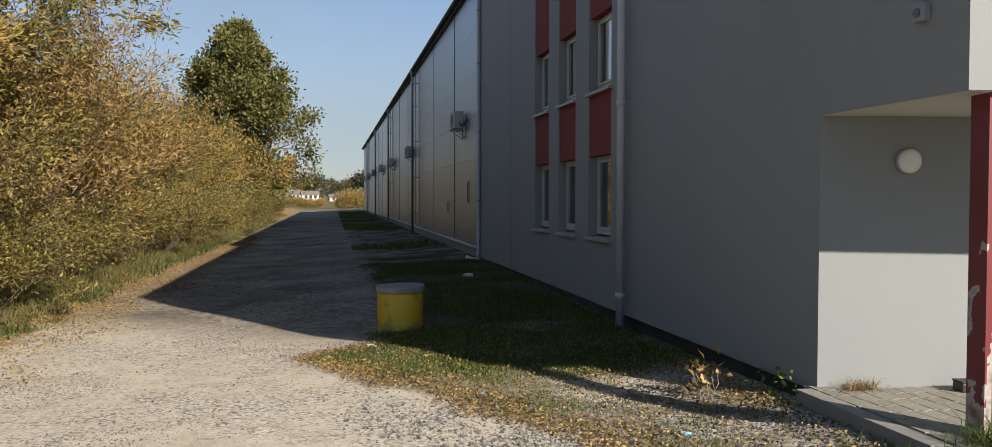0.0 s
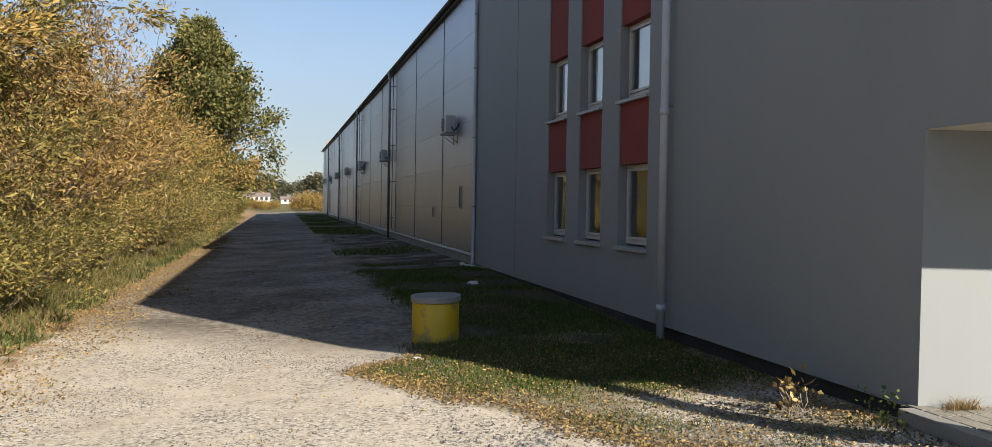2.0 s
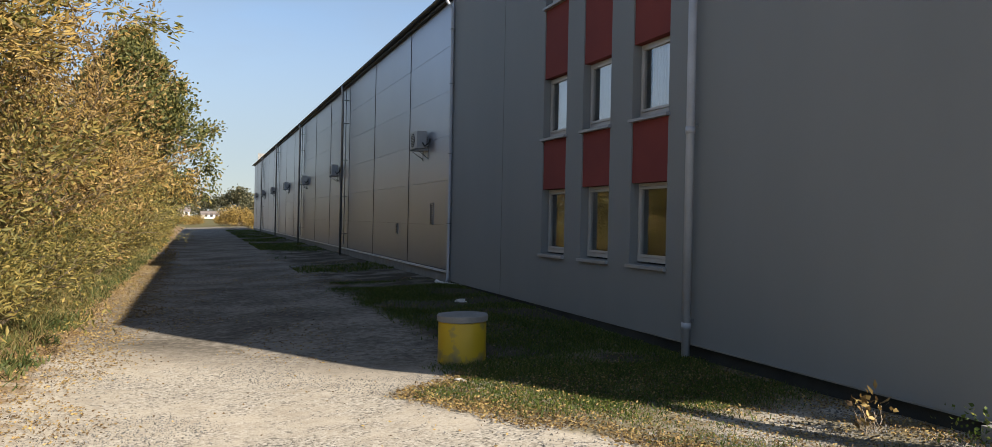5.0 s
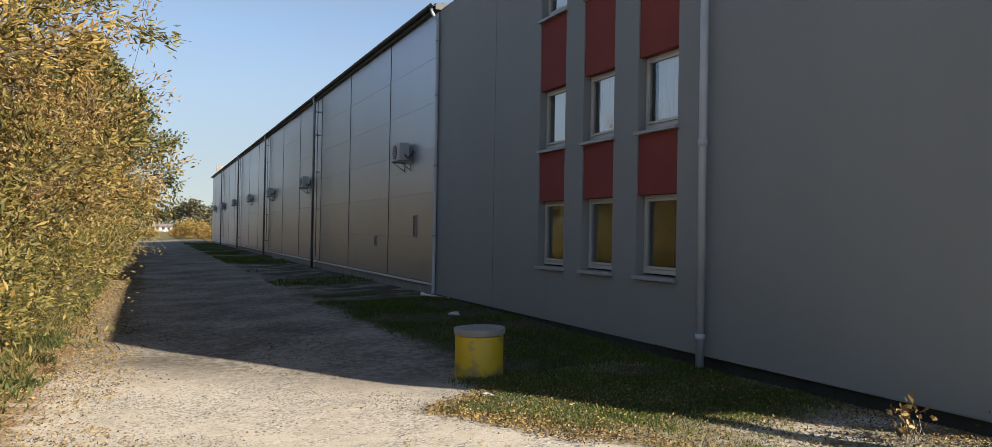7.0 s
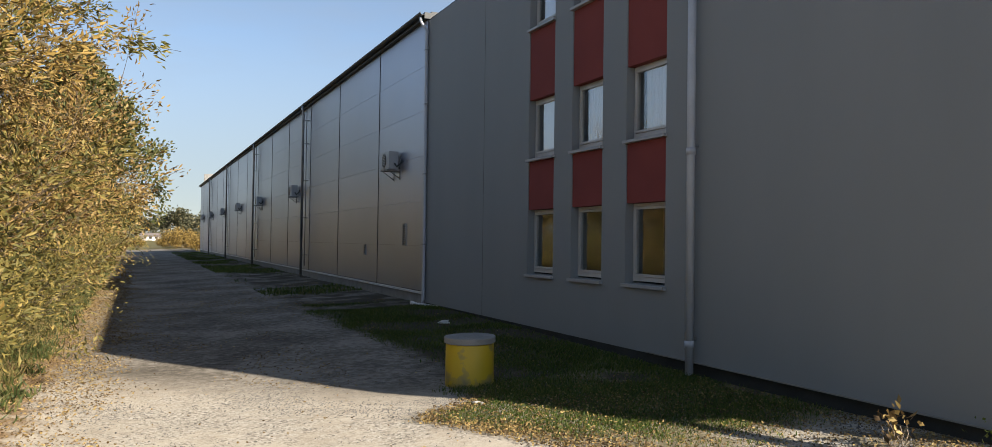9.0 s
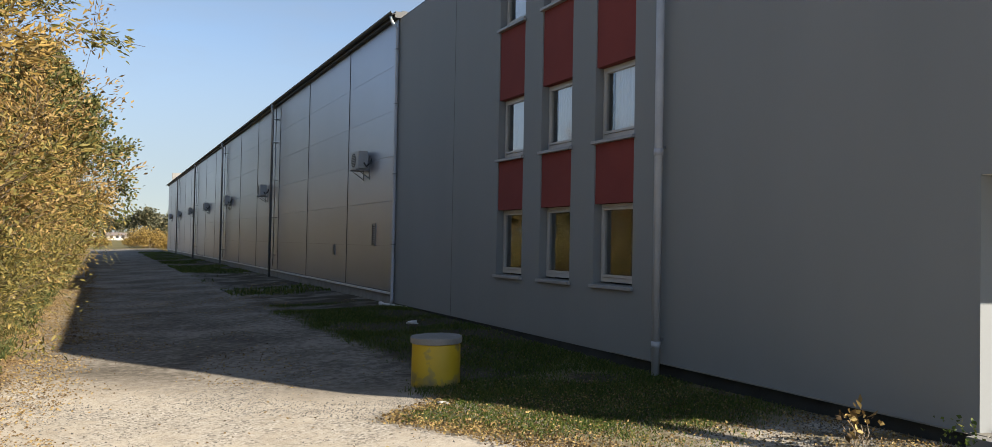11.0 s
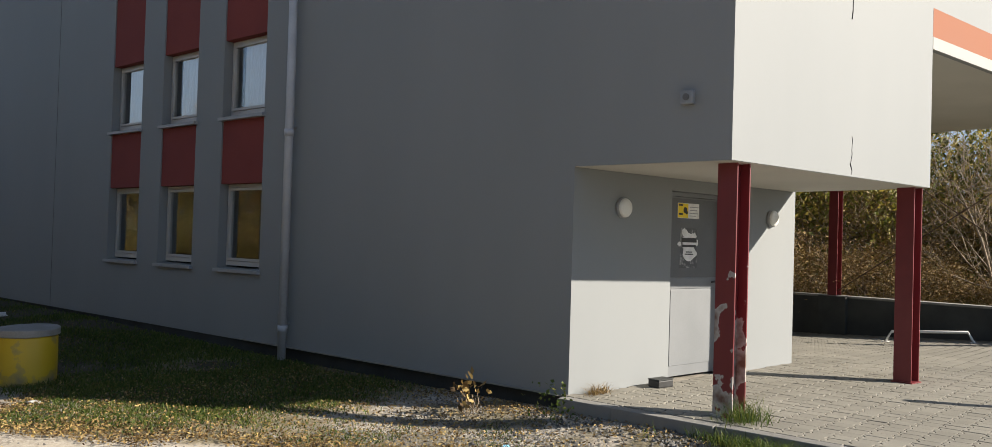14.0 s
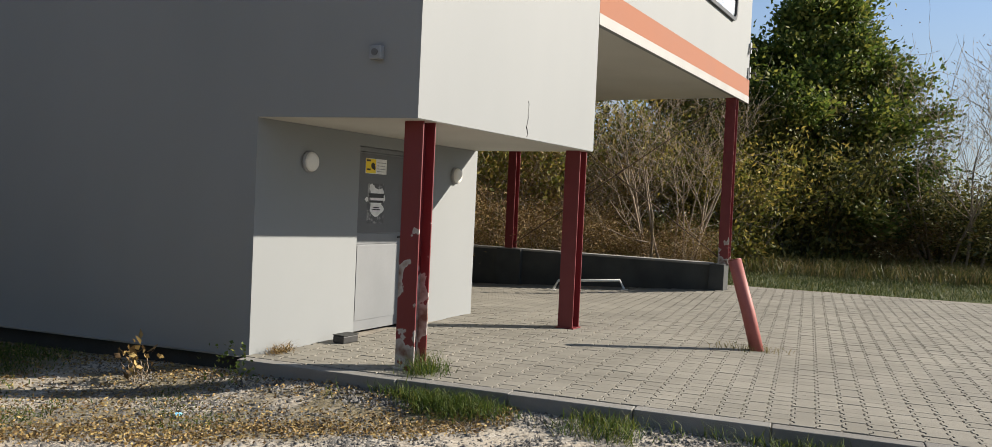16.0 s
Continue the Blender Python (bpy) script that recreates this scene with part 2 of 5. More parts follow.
def glass_material():
    m = bpy.data.materials.new("window_glass")
    m.use_nodes = True
    n, l = m.node_tree.nodes, m.node_tree.links
    n.remove(n["Principled BSDF"])
    tr, gl, mx, lw = n.new("ShaderNodeBsdfTransparent"), n.new("ShaderNodeBsdfGlossy"), n.new("ShaderNodeMixShader"), n.new("ShaderNodeLayerWeight")
    cube, span = n.new("ShaderNodeMath"), n.new("ShaderNodeMapRange")
    cube.operation, cube.inputs[1].default_value = "POWER", 3.0
    span.inputs["To Min"].default_value, span.inputs["To Max"].default_value = 0.07, 0.75
    tr.inputs["Color"].default_value = (0.9, 0.92, 0.92, 1)
    gl.inputs["Roughness"].default_value = 0.015
    l.new(lw.outputs["Facing"], cube.inputs[0]), l.new(cube.outputs[0], span.inputs["Value"])
    l.new(span.outputs["Result"], mx.inputs["Fac"]), l.new(tr.outputs["BSDF"], mx.inputs[1]), l.new(gl.outputs["BSDF"], mx.inputs[2])
    l.new(mx.outputs["Shader"], n["Material Output"].inputs["Surface"])
    return m


GLASS = glass_material()


def worn_paint(name, flaking, paint, paint2, bare, dirt, z_lo, z_hi, scale=6.5, fade=-0.18):
    """Paint that is worn away to what lies under it, most of all near the foot."""
    m = bpy.data.materials.new(name)
    m.use_nodes = True
    n, l = m.node_tree.nodes, m.node_tree.links
    b = n["Principled BSDF"]
    tc = n.new("ShaderNodeTexCoord")
    sep, noi, rr, mul, ramp = n.new("ShaderNodeSeparateXYZ"), n.new("ShaderNodeTexNoise"), n.new("ShaderNodeMapRange"), n.new("ShaderNodeMath"), n.new("ShaderNodeValToRGB")
    geo = n.new("ShaderNodeNewGeometry")
    l.new(tc.outputs["Object"], sep.inputs["Vector"])
    l.new(geo.outputs["Position"], noi.inputs["Vector"])
    noi.inputs["Scale"].default_value, noi.inputs["Detail"].default_value = scale, 4
    rr.inputs["From Min"].default_value, rr.inputs["From Max"].default_value = z_lo, z_hi
    rr.inputs["To Min"].default_value, rr.inputs["To Max"].default_value = flaking, fade
    l.new(sep.outputs["Z"], rr.inputs["Value"])
    mul.operation = "ADD"
    l.new(noi.outputs["Fac"], mul.inputs[0]), l.new(rr.outputs["Result"], mul.inputs[1])
    e = ramp.color_ramp.elements
    e[0].position, e[0].color = 0.0, (*paint, 1)
    e[1].position, e[1].color = 0.60, (*paint2, 1)
    e2 = e.new(0.615)
    e2.color = (*bare, 1)
    e3 = e.new(0.75)
    e3.color = (*dirt, 1)
    l.new(mul.outputs["Value"], ramp.inputs["Fac"]), l.new(ramp.outputs["Color"], b.inputs["Base Color"])
    b.inputs["Roughness"].default_value = 0.5
    bp = n.new("ShaderNodeBump")
    bp.inputs["Strength"].default_value, bp.inputs["Distance"].default_value = 0.3, 0.004
    l.new(ramp.outputs["Color"], bp.inputs["Height"]), l.new(bp.outputs["Normal"], b.inputs["Normal"])
    return m


REDS = ((0.118, 0.013, 0.017), (0.148, 0.017, 0.021), (0.40, 0.385, 0.36), (0.13, 0.06, 0.04))
POST_RED, POST_FLAKED = worn_paint("red_steel_paint", -0.1, *REDS, 0.3, 1.45), worn_paint("flaked_red_paint", 0.16, *REDS, 0.35, 1.75, 4.2)
POST_WORN = worn_paint("scuffed_red_paint", 0.14, *REDS, 0.2, 0.9, 5.0)
YELLOW = worn_paint("yellow_paint", 0.24, (0.42, 0.285, 0.008), (0.47, 0.32, 0.012), (0.36, 0.262, 0.04), (0.2, 0.165, 0.085), 0.0, 0.26, 4.0, -0.04)
RUST = surf("rusty_steel", two((0.075, 0.05, 0.035), (0.14, 0.095, 0.06)), scale=8.0, rough=0.8, bump=0.2)


# ---- shapes ----
def mesh_of(name, bm, material):
    me = bpy.data.meshes.new(name)
    bm.to_mesh(me)
    bm.free()
    me.materials.append(material)
    return me


def raw_mesh(name, verts, faces, material):
    me = bpy.data.meshes.new(name)
    me.from_pydata(verts, [], faces)
    me.materials.append(material)
    return me


def part(name, bm, material, parent=None, label="", at=None):
    ob = new(name, mesh_of(name, bm, material))
    if parent:
        ob.parent = parent
    if at is not None:
        ob.matrix_basis = at
    if label:
        tagged(ob, label)
    return ob


def box_into(bm, lo, hi, m=None):
    vs = [bm.verts.new((x, y, z)) for z in (lo[2], hi[2]) for x, y in ((lo[0], lo[1]), (hi[0], lo[1]), (hi[0], hi[1]), (lo[0], hi[1]))]
    for q in ((3, 2, 1, 0), (4, 5, 6, 7), (0, 1, 5, 4), (1, 2, 6, 5), (2, 3, 7, 6), (3, 0, 4, 7)):
        bm.faces.new([vs[i] for i in q])
    if m is not None:
        bmesh.ops.transform(bm, matrix=m, verts=vs)
    return vs


def box(lo, hi, bevel=0.0, m=None):
    bm = bmesh.new()
    box_into(bm, lo, hi)
    if bevel:
        bmesh.ops.bevel(bm, geom=bm.edges[:], offset=bevel, segments=2, affect="EDGES", profile=0.6)
    if m is not None:
        bmesh.ops.transform(bm, matrix=m, verts=bm.verts[:])
    return bm


def prism_into(bm, pts, z0, z1):
    a = [bm.verts.new((x, y, z0)) for x, y in pts]
    b = [bm.verts.new((x, y, z1)) for x, y in pts]
    bm.faces.new(a[::-1]), bm.faces.new(b)
    for i in range(len(pts)):
        j = (i + 1) % len(pts)
        bm.faces.new((a[i], a[j], b[j], b[i]))


def prism(pts, z0, z1):
    bm = bmesh.new()
    prism_into(bm, pts, z0, z1)
    return bm


def tube_into(bm, pts, radii, sides=8, cap=True):
    rings = []
    for i, p in enumerate(pts):
        p = Vector(p)
        d = (Vector(pts[min(i + 1, len(pts) - 1)]) - Vector(pts[max(i - 1, 0)])).normalized()
        a = d.orthogonal().normalized() if abs(d.z) > 0.95 else d.cross(Vector((0, 0, 1))).normalized()
        b = d.cross(a)
        r = radii[i] if isinstance(radii, (list, tuple)) else radii
        rings.append([bm.verts.new(p + r * (math.cos(k) * a + math.sin(k) * b)) for k in [2 * math.pi * s / sides for s in range(sides)]])
    for r0, r1 in zip(rings, rings[1:]):
        for s in range(sides):
            f = bm.faces.new((r0[s], r0[(s + 1) % sides], r1[(s + 1) % sides], r1[s]))
            f.smooth = True
    if cap:
        bm.faces.new(rings[0][::-1]), bm.faces.new(rings[-1])


def tube(pts, radii, sides=8):
    bm = bmesh.new()
    tube_into(bm, pts, radii, sides)
    return bm


def lathe(profile, sides=32):
    """A turned shape from (radius, height) pairs, closed at the axis where the radius is 0."""
    bm = bmesh.new()
    rings = [[bm.verts.new((r * math.cos(2 * math.pi * s / sides), r * math.sin(2 * math.pi * s / sides), z)) for s in range(sides)] if r else [bm.verts.new((0, 0, z))]
             for r, z in profile]
    for r0, r1 in zip(rings, rings[1:]):
        for s in range(sides):
            q = [r0[s % len(r0)], r0[(s + 1) % sides % len(r0)], r1[(s + 1) % sides % len(r1)], r1[s % len(r1)]]
            q = [v for i, v in enumerate(q) if v not in q[:i]]
            if len(q) > 2:
                bm.faces.new(q).smooth = True
    return bm


def thing(name, m, label, category, group="", kind=""):
    ob = new(name)
    ob.matrix_basis = m
    return tagged(ob, label, category, group, kind)


def smooth01(a, b, x):
    t = min(max((x - a) / (b - a), 0), 1)
    return t * t * (3 - 2 * t)


def ground_z(x, y):
    """The yard: level along the wall, falling gently towards the hedge and swelling under it."""
    z = -0.02 - 0.20 * smooth01(1.5, -3.2, x) * smooth01(-4, 12, y) + 0.10 * smooth01(2.0, 4.0, x) * smooth01(10, 20, y)
    z += 0.35 * smooth01(-3.6, -6.5, x)
    z -= 0.6 * smooth01(4.1, 4.9, x) * smooth01(16.1, 15.4, x) * smooth01(-40, -14, y)
    z += 0.06 * smooth01(3.2, 3.7, x) * smooth01(7.0, 5.0, y) * (x < 4.1) + 0.08 * smooth01(15.8, 17, x)
    z -= 0.075 * math.exp(-((x - 0.2) / 2.0) ** 2 - ((y - 11.7) / 1.4) ** 2)
    z -= 0.09 * math.exp(-((x - 2.6) / 1.1) ** 2 - ((y - 6.6) / 2.4) ** 2) * smooth01(3.75, 3.2, x)
    return z + 0.025 * noise.noise((x * 0.35, y * 0.35, 0)) + 0.008 * noise.noise((x * 1.7, y * 1.7, 3))


def slab_z(x, y):
    return 0.15 - 0.06 * max(0.0, y - 3.0) * smooth01(9.0, 14.0, x)


# ---- ground ----
def ground_material():
    """Pale compacted gravel, dirt under the grass along the wall, leaf-brown verge under the hedge."""
    m = bpy.data.materials.new("gravel_ground")
    m.use_nodes = True
    n, l = m.node_tree.nodes, m.node_tree.links
    b = n["Principled BSDF"]
    geo, sep = n.new("ShaderNodeNewGeometry"), n.new("ShaderNodeSeparateXYZ")
    l.new(geo.outputs["Position"], sep.inputs["Vector"])

    def noi(scale, detail=6.0, rough=0.6):
        t = n.new("ShaderNodeTexNoise")
        t.inputs["Scale"].default_value, t.inputs["Detail"].default_value, t.inputs["Roughness"].default_value = scale, detail, rough
        l.new(geo.outputs["Position"], t.inputs["Vector"])
        return t.outputs["Fac"]

    def math_(op, a, c):
        t = n.new("ShaderNodeMath")
        t.operation = op
        for i, v in enumerate((a, c)):
            if isinstance(v, (int, float)):
                t.inputs[i].default_value = v
            else:
                l.new(v, t.inputs[i])
        return t.outputs[0]

    def rng(v, a, c, lo=0.0, hi=1.0):
        t = n.new("ShaderNodeMapRange")
        t.interpolation_type = "SMOOTHSTEP"
        for k, val in (("From Min", a), ("From Max", c), ("To Min", lo), ("To Max", hi)):
            t.inputs[k].default_value = val
        l.new(v, t.inputs["Value"])
        return t.outputs["Result"]

    def ramp(f, stops):
        t = n.new("ShaderNodeValToRGB")
        e = t.color_ramp.elements
        while len(e) < len(stops):
            e.new(0.5)
        for el, (p, c) in zip(e, stops):
            el.position, el.color = p, (*c, 1)
        l.new(f, t.inputs["Fac"])
        return t.outputs["Color"]

    def mix(f, a, c):
        t = n.new("ShaderNodeMix")
        t.data_type = "RGBA"
        l.new(f, t.inputs["Factor"]), l.new(a, t.inputs["A"]), l.new(c, t.inputs["B"])
        return t.outputs["Result"]

    vor = n.new("ShaderNodeTexVoronoi")
    vor.inputs["Scale"].default_value = 42
    l.new(geo.outputs["Position"], vor.inputs["Vector"])
    vsep = n.new("ShaderNodeSeparateColor")
    l.new(vor.outputs["Color"], vsep.inputs["Color"])
    pebble = vsep.outputs[0]
    large, mid, fine = noi(0.5), noi(2.6), noi(26.0)
    grit = math_("ADD", math_("MULTIPLY", mid, 0.5), math_("MULTIPLY", noi(70.0, 3.0, 0.7), 0.5))
    fines = ramp(grit, [(0.33, (0.225, 0.192, 0.146)), (0.47, (0.40, 0.348, 0.275)), (0.6, (0.50, 0.445, 0.362))])
    stones = ramp(pebble, [(0.05, (0.11, 0.1, 0.084)), (0.35, (0.34, 0.308, 0.258)), (0.8, (0.45, 0.41, 0.345)), (1.0, (0.56, 0.52, 0.455))])
    gravel = mix(rng(math_("ADD", math_("MULTIPLY", large, 0.7), math_("MULTIPLY", noi(5.0), 0.5)), 0.48, 0.70, 0.12, 0.95), fines, stones)
    # Patchy dark earth tone; the building's shade on the road is put into it.
    shaded_earth = ramp(math_("ADD", math_("MULTIPLY", large, 0.5), math_("MULTIPLY", noi(9.0), 0.5)), [(0.38, (0.034, 0.029, 0.022)), (0.48, (0.115, 0.1, 0.08)), (0.58, (0.24, 0.215, 0.18))])
    # The mask follows the building's shadow edge across the yard.
    shade_area = math_("MULTIPLY", rng(math_("ADD", sep.outputs["Y"], math_("MULTIPLY", sep.outputs["X"], 0.8)), 10.0, 12.6), 0.88)
    gravel = mix(shade_area, gravel, shaded_earth)
    soil = ramp(fine, [(0.3, (0.028, 0.024, 0.016)), (0.6, (0.062, 0.052, 0.033)), (0.8, (0.105, 0.088, 0.056))])
    edge = math_("ADD", sep.outputs["X"], math_("MULTIPLY", mid, 1.6))
    along = rng(edge, 1.5, 2.3)
    patch = rng(noi(0.8), 0.40, 0.55)
    grassy = math_("MULTIPLY", along, math_("MULTIPLY", rng(sep.outputs["Y"], 7.3, 9.2), math_("MAXIMUM", rng(sep.outputs["Y"], 26.0, 20.0), patch)))
    col = mix(grassy, gravel, soil)
    mould = ramp(math_("ADD", math_("MULTIPLY", fine, 0.6), math_("MULTIPLY", noi(30.0), 0.4)), [(0.32, (0.055, 0.048, 0.027)), (0.5, (0.16, 0.135, 0.08)), (0.66, (0.32, 0.275, 0.19))])
    inward = math_("ADD", math_("ADD", sep.outputs["X"], math_("MULTIPLY", sep.outputs["Y"], 0.632)), math_("ADD", math_("MULTIPLY", mid, 0.8), -5.92))
    yard = math_("MULTIPLY", math_("MULTIPLY", rng(inward, 0.0, 0.25), math_("MULTIPLY", rng(sep.outputs["Y"], 3.0, 4.6), rng(math_("SUBTRACT", sep.outputs["Y"], sep.outputs["X"]), 10.3, 9.5))), math_("MAXIMUM", rng(inward, 1.2, 0.8), rng(noi(1.1), 0.44, 0.56)))
    col = mix(math_("MULTIPLY", yard, 0.92), col, mould)
    verge = rng(math_("ADD", sep.outputs["X"], math_("MULTIPLY", mid, 1.3)), -3.0, -3.5)
    col = mix(verge, col, ramp(fine, [(0.3, (0.075, 0.05, 0.026)), (0.48, (0.2, 0.13, 0.066)), (0.7, (0.36, 0.25, 0.14))]))
    field = rng(sep.outputs["Y"], 128.0, 136.0)
    col = mix(field, col, ramp(noi(0.08), [(0.3, (0.0858, 0.0792, 0.033)), (0.7, (0.158, 0.132, 0.0528))]))
    east = rng(sep.outputs["X"], 15.0, 16.0)
    col = mix(east, col, ramp(mid, [(0.3, (0.033, 0.0495, 0.0132)), (0.7, (0.066, 0.0792, 0.0231))]))
    l.new(col, b.inputs["Base Color"])
    b.inputs["Roughness"].default_value, b.inputs["Specular IOR Level"].default_value = 0.95, 0.2
    bp = n.new("ShaderNodeBump")
    bp.inputs["Strength"].default_value, bp.inputs["Distance"].default_value = 0.42, 0.009
    l.new(math_("ADD", math_("MULTIPLY", vor.outputs["Distance"], -0.8), math_("ADD", math_("MULTIPLY", fine, 0.8), math_("MULTIPLY", mid, 0.5))), bp.inputs["Height"])
    l.new(bp.outputs["Normal"], b.inputs["Normal"])
    return m


def axis(parts):
    out = []
    for a, b, step in parts:
        k = max(1, round((b - a) / step))
        out += [a + (b - a) * i / k for i in range(k)]
    return out + [parts[-1][1]]


xs = axis([(-900, -40, 90), (-40, -10, 5), (-10, 4.2, 0.25), (4.2, 18.2, 0.5), (18.2, 40, 4), (40, 900, 90)])
ys = axis([(-600, -40, 80), (-40, -6, 4), (-6, 24, 0.25), (24, 130, 2.0), (130, 1500, 90)])
gverts = [(x, y, ground_z(x, y) if abs(x) < 30 and -30 < y < 140 else 0.0) for y in ys for x in xs]
gfaces = [(j * len(xs) + i, j * len(xs) + i + 1, (j + 1) * len(xs) + i + 1, (j + 1) * len(xs) + i) for j in range(len(ys) - 1) for i in range(len(xs) - 1)]
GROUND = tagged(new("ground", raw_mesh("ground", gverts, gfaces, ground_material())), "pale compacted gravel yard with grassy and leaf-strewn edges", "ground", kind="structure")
for p in GROUND.data.polygons:
    p.use_smooth = True

# ---- office wing: west wall with three bays of windows ----
WX, THICK, TOP = 4.0, 0.32, 7.4
BAYS = ((11.53, 12.59), (13.31, 14.35), (15.03, 16.10))
ROWS_Z = ((1.11, 2.32), (3.29, 4.41), (5.77, 6.90))
OFFICE_END = 22.24
bm = bmesh.new()
ycuts = [7.5] + [v for bay in BAYS for v in bay] + [OFFICE_END]
for i in range(len(ycuts) - 1):
    y0, y1 = ycuts[i], ycuts[i + 1]
    if i % 2 == 0:
        box_into(bm, (WX, y0, 0.12), (WX + THICK, y1, TOP))
    else:
        box_into(bm, (WX, y0, 0.12), (WX + THICK, y1, ROWS_Z[0][0]))
WALL_W = tagged(part("wall_west", bm, PLASTER), "smooth grey rendered office wall", "wall", kind="structure")
for y0, y1 in BAYS:
    for z0, z1 in ((ROWS_Z[0][1], ROWS_Z[1][0]), (ROWS_Z[1][1], ROWS_Z[2][0]), (ROWS_Z[2][1], TOP - 0.25)):
        part("red_panel", box((WX + 0.022, y0, z0), (WX + THICK, y1, z1)), RED_PANEL, WALL_W, "dark red rendered panel between windows")
    part("lintel", box((WX, y0, TOP - 0.25), (WX + THICK, y1, TOP)), PLASTER, WALL_W)
part("wall_joint", box((WX - 0.003, 18.36, 0.13), (WX + 0.01, 18.368, TOP)), SEAM, WALL_W)
tagged(part("plinth", box((WX + 0.03, 6.315, -0.6), (WX + THICK, OFFICE_END, 0.118)), PLINTH), "dark waterproofed plinth below the render", "plinth", kind="structure")


def window(y0, y1, z0, z1, idx, sky_sheet):
    w = thing("window_%d" % idx, pose(WX, (y0 + y1) / 2, z0), "white PVC window with dark glass in a deep reveal", "window", "office windows", "structure")
    hw, h, d = (y1 - y0) / 2 - 0.004, z1 - z0, 0.14
    bm = bmesh.new()
    f = 0.045
    box_into(bm, (d, -hw, 0.03), (d + 0.07, -hw + f, h - 0.004)), box_into(bm, (d, hw - f, 0.03), (d + 0.07, hw, h - 0.004))
    box_into(bm, (d, -hw + f, 0.03), (d + 0.07, hw - f, 0.03 + f + 0.02)), box_into(bm, (d, -hw + f, h - f - 0.004), (d + 0.07, hw - f, h - 0.004))
    part("window_frame", bm, PVC, w)
    bm = bmesh.new()
    g, o = f + 0.006, 0.038
    z_lo, z_hi = 0.03 + f + 0.026, h - f - 0.01
    box_into(bm, (d - 0.014, -hw + g, z_lo), (d + 0.05, -hw + g + o, z_hi)), box_into(bm, (d - 0.014, hw - g - o, z_lo), (d + 0.05, hw - g, z_hi))
    box_into(bm, (d - 0.014, -hw + g + o, z_lo), (d + 0.05, hw - g - o, z_lo + o)), box_into(bm, (d - 0.014, -hw + g + o, z_hi - o), (d + 0.05, hw - g - o, z_hi))
    part("sash", bm, PVC, w)
    p = part("pane", box((d + 0.015, -hw + g + o, z_lo + o), (d + 0.021, hw - g - o, z_hi - o)), GLASS, w, "clear glass pane")
    p.visible_shadow = False
    part("window_sill", box((-0.06, -hw - 0.035, -0.06), (d, hw + 0.035, -0.012), 0.004), SILL, w, "pale grey metal sill")
    # Near-black box behind the pane; the unlit interior's darkness is in its colour.
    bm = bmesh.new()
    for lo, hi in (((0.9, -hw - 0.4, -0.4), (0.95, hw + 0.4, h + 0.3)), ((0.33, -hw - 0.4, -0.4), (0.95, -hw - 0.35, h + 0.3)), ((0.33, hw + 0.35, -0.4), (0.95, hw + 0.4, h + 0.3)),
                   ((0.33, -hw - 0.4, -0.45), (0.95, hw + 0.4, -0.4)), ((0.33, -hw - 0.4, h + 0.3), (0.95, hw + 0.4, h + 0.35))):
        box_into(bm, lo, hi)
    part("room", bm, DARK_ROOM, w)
    # Added pale folded sheet; its colour stands for the sky mirrored in the pane.
    if not sky_sheet:
        return
    bm = bmesh.new()
    k = 26
    for i in range(k):
        ya = -hw + 0.05 + sky_sheet * (2 * hw - 0.1) * i / k
        yb = -hw + 0.05 + sky_sheet * (2 * hw - 0.1) * (i + 1) / k
        q = [(0.178 + 0.006 * math.sin(i * 1.9), ya, 0.05), (0.178 + 0.006 * math.sin((i + 1) * 1.9), yb, 0.05)]
        bm.faces.new([bm.verts.new(q[0]), bm.verts.new(q[1]), bm.verts.new((q[1][0], q[1][1], h - 0.02)), bm.verts.new((q[0][0], q[0][1], h - 0.02))])
    bmesh.ops.remove_doubles(bm, verts=bm.verts[:], dist=0.001)
    bmesh.ops.solidify(bm, geom=bm.faces[:], thickness=0.004)
    part("sky_backing", bm, SKY_SHEET, w, "pale sheet behind the glass giving the sky's reflection")


count = 0
for y0, y1 in BAYS:
    for r, (z0, z1) in enumerate(ROWS_Z):
        count += 1
        window(y0, y1, z0, z1, count, 0.74 if r else 0.0)

# ---- front block, turned a little against the long wall ----
U, V, ORI = Vector((0.987, -0.160)), Vector((0.160, 0.987)), Vector((4.0, 4.65))


def uv(u, v):
    p = ORI + u * U + v * V
    return (p.x, p.y)


FRONT = Matrix(((U.x, V.x, 0, ORI.x), (U.y, V.y, 0, ORI.y), (0, 0, 1, 0), (0, 0, 0, 1)))
BLOCK_E, SOF = 3.82, 2.36
block = prism([(4.0, 4.65), uv(BLOCK_E, 0), uv(BLOCK_E, 3.4), (4.0, 7.5)], SOF, TOP)
BLOCK = tagged(part("wall_front", block, PLASTER), "pale rendered overhanging block above the entrance", "wall", kind="structure")
bm = bmesh.new()
rng = random.Random(2)
for z_lo, z_hi, cu in ((2.38, 2.76, 2.0), (3.93, 4.9, 1.98)):
    pts, u_ = [], cu
    for i in range(12):
        u_ += rng.uniform(-0.022, 0.022)
        p = uv(u_, -0.001)
        pts.append((p[0], p[1], z_lo + (z_hi - z_lo) * i / 11))
    tube_into(bm, pts, [0.002 + 0.006 * rng.random() for _ in pts], 4)
part("render_crack", bm, SEAM, BLOCK, "thin dark crack in the render")
# entrance wall under the block, with the door opening
RW = Matrix(((0.991, 0.133, 0, 4.0), (-0.133, 0.991, 0, 6.275), (0, 0, 1, 0), (0, 0, 0, 1)))
D0, D1, RL, DTOP = 1.56, 2.62, 4.16, 2.22
def rw(u, v):
    p = RW @ Vector((u, v, 0))
    return (p.x, p.y)


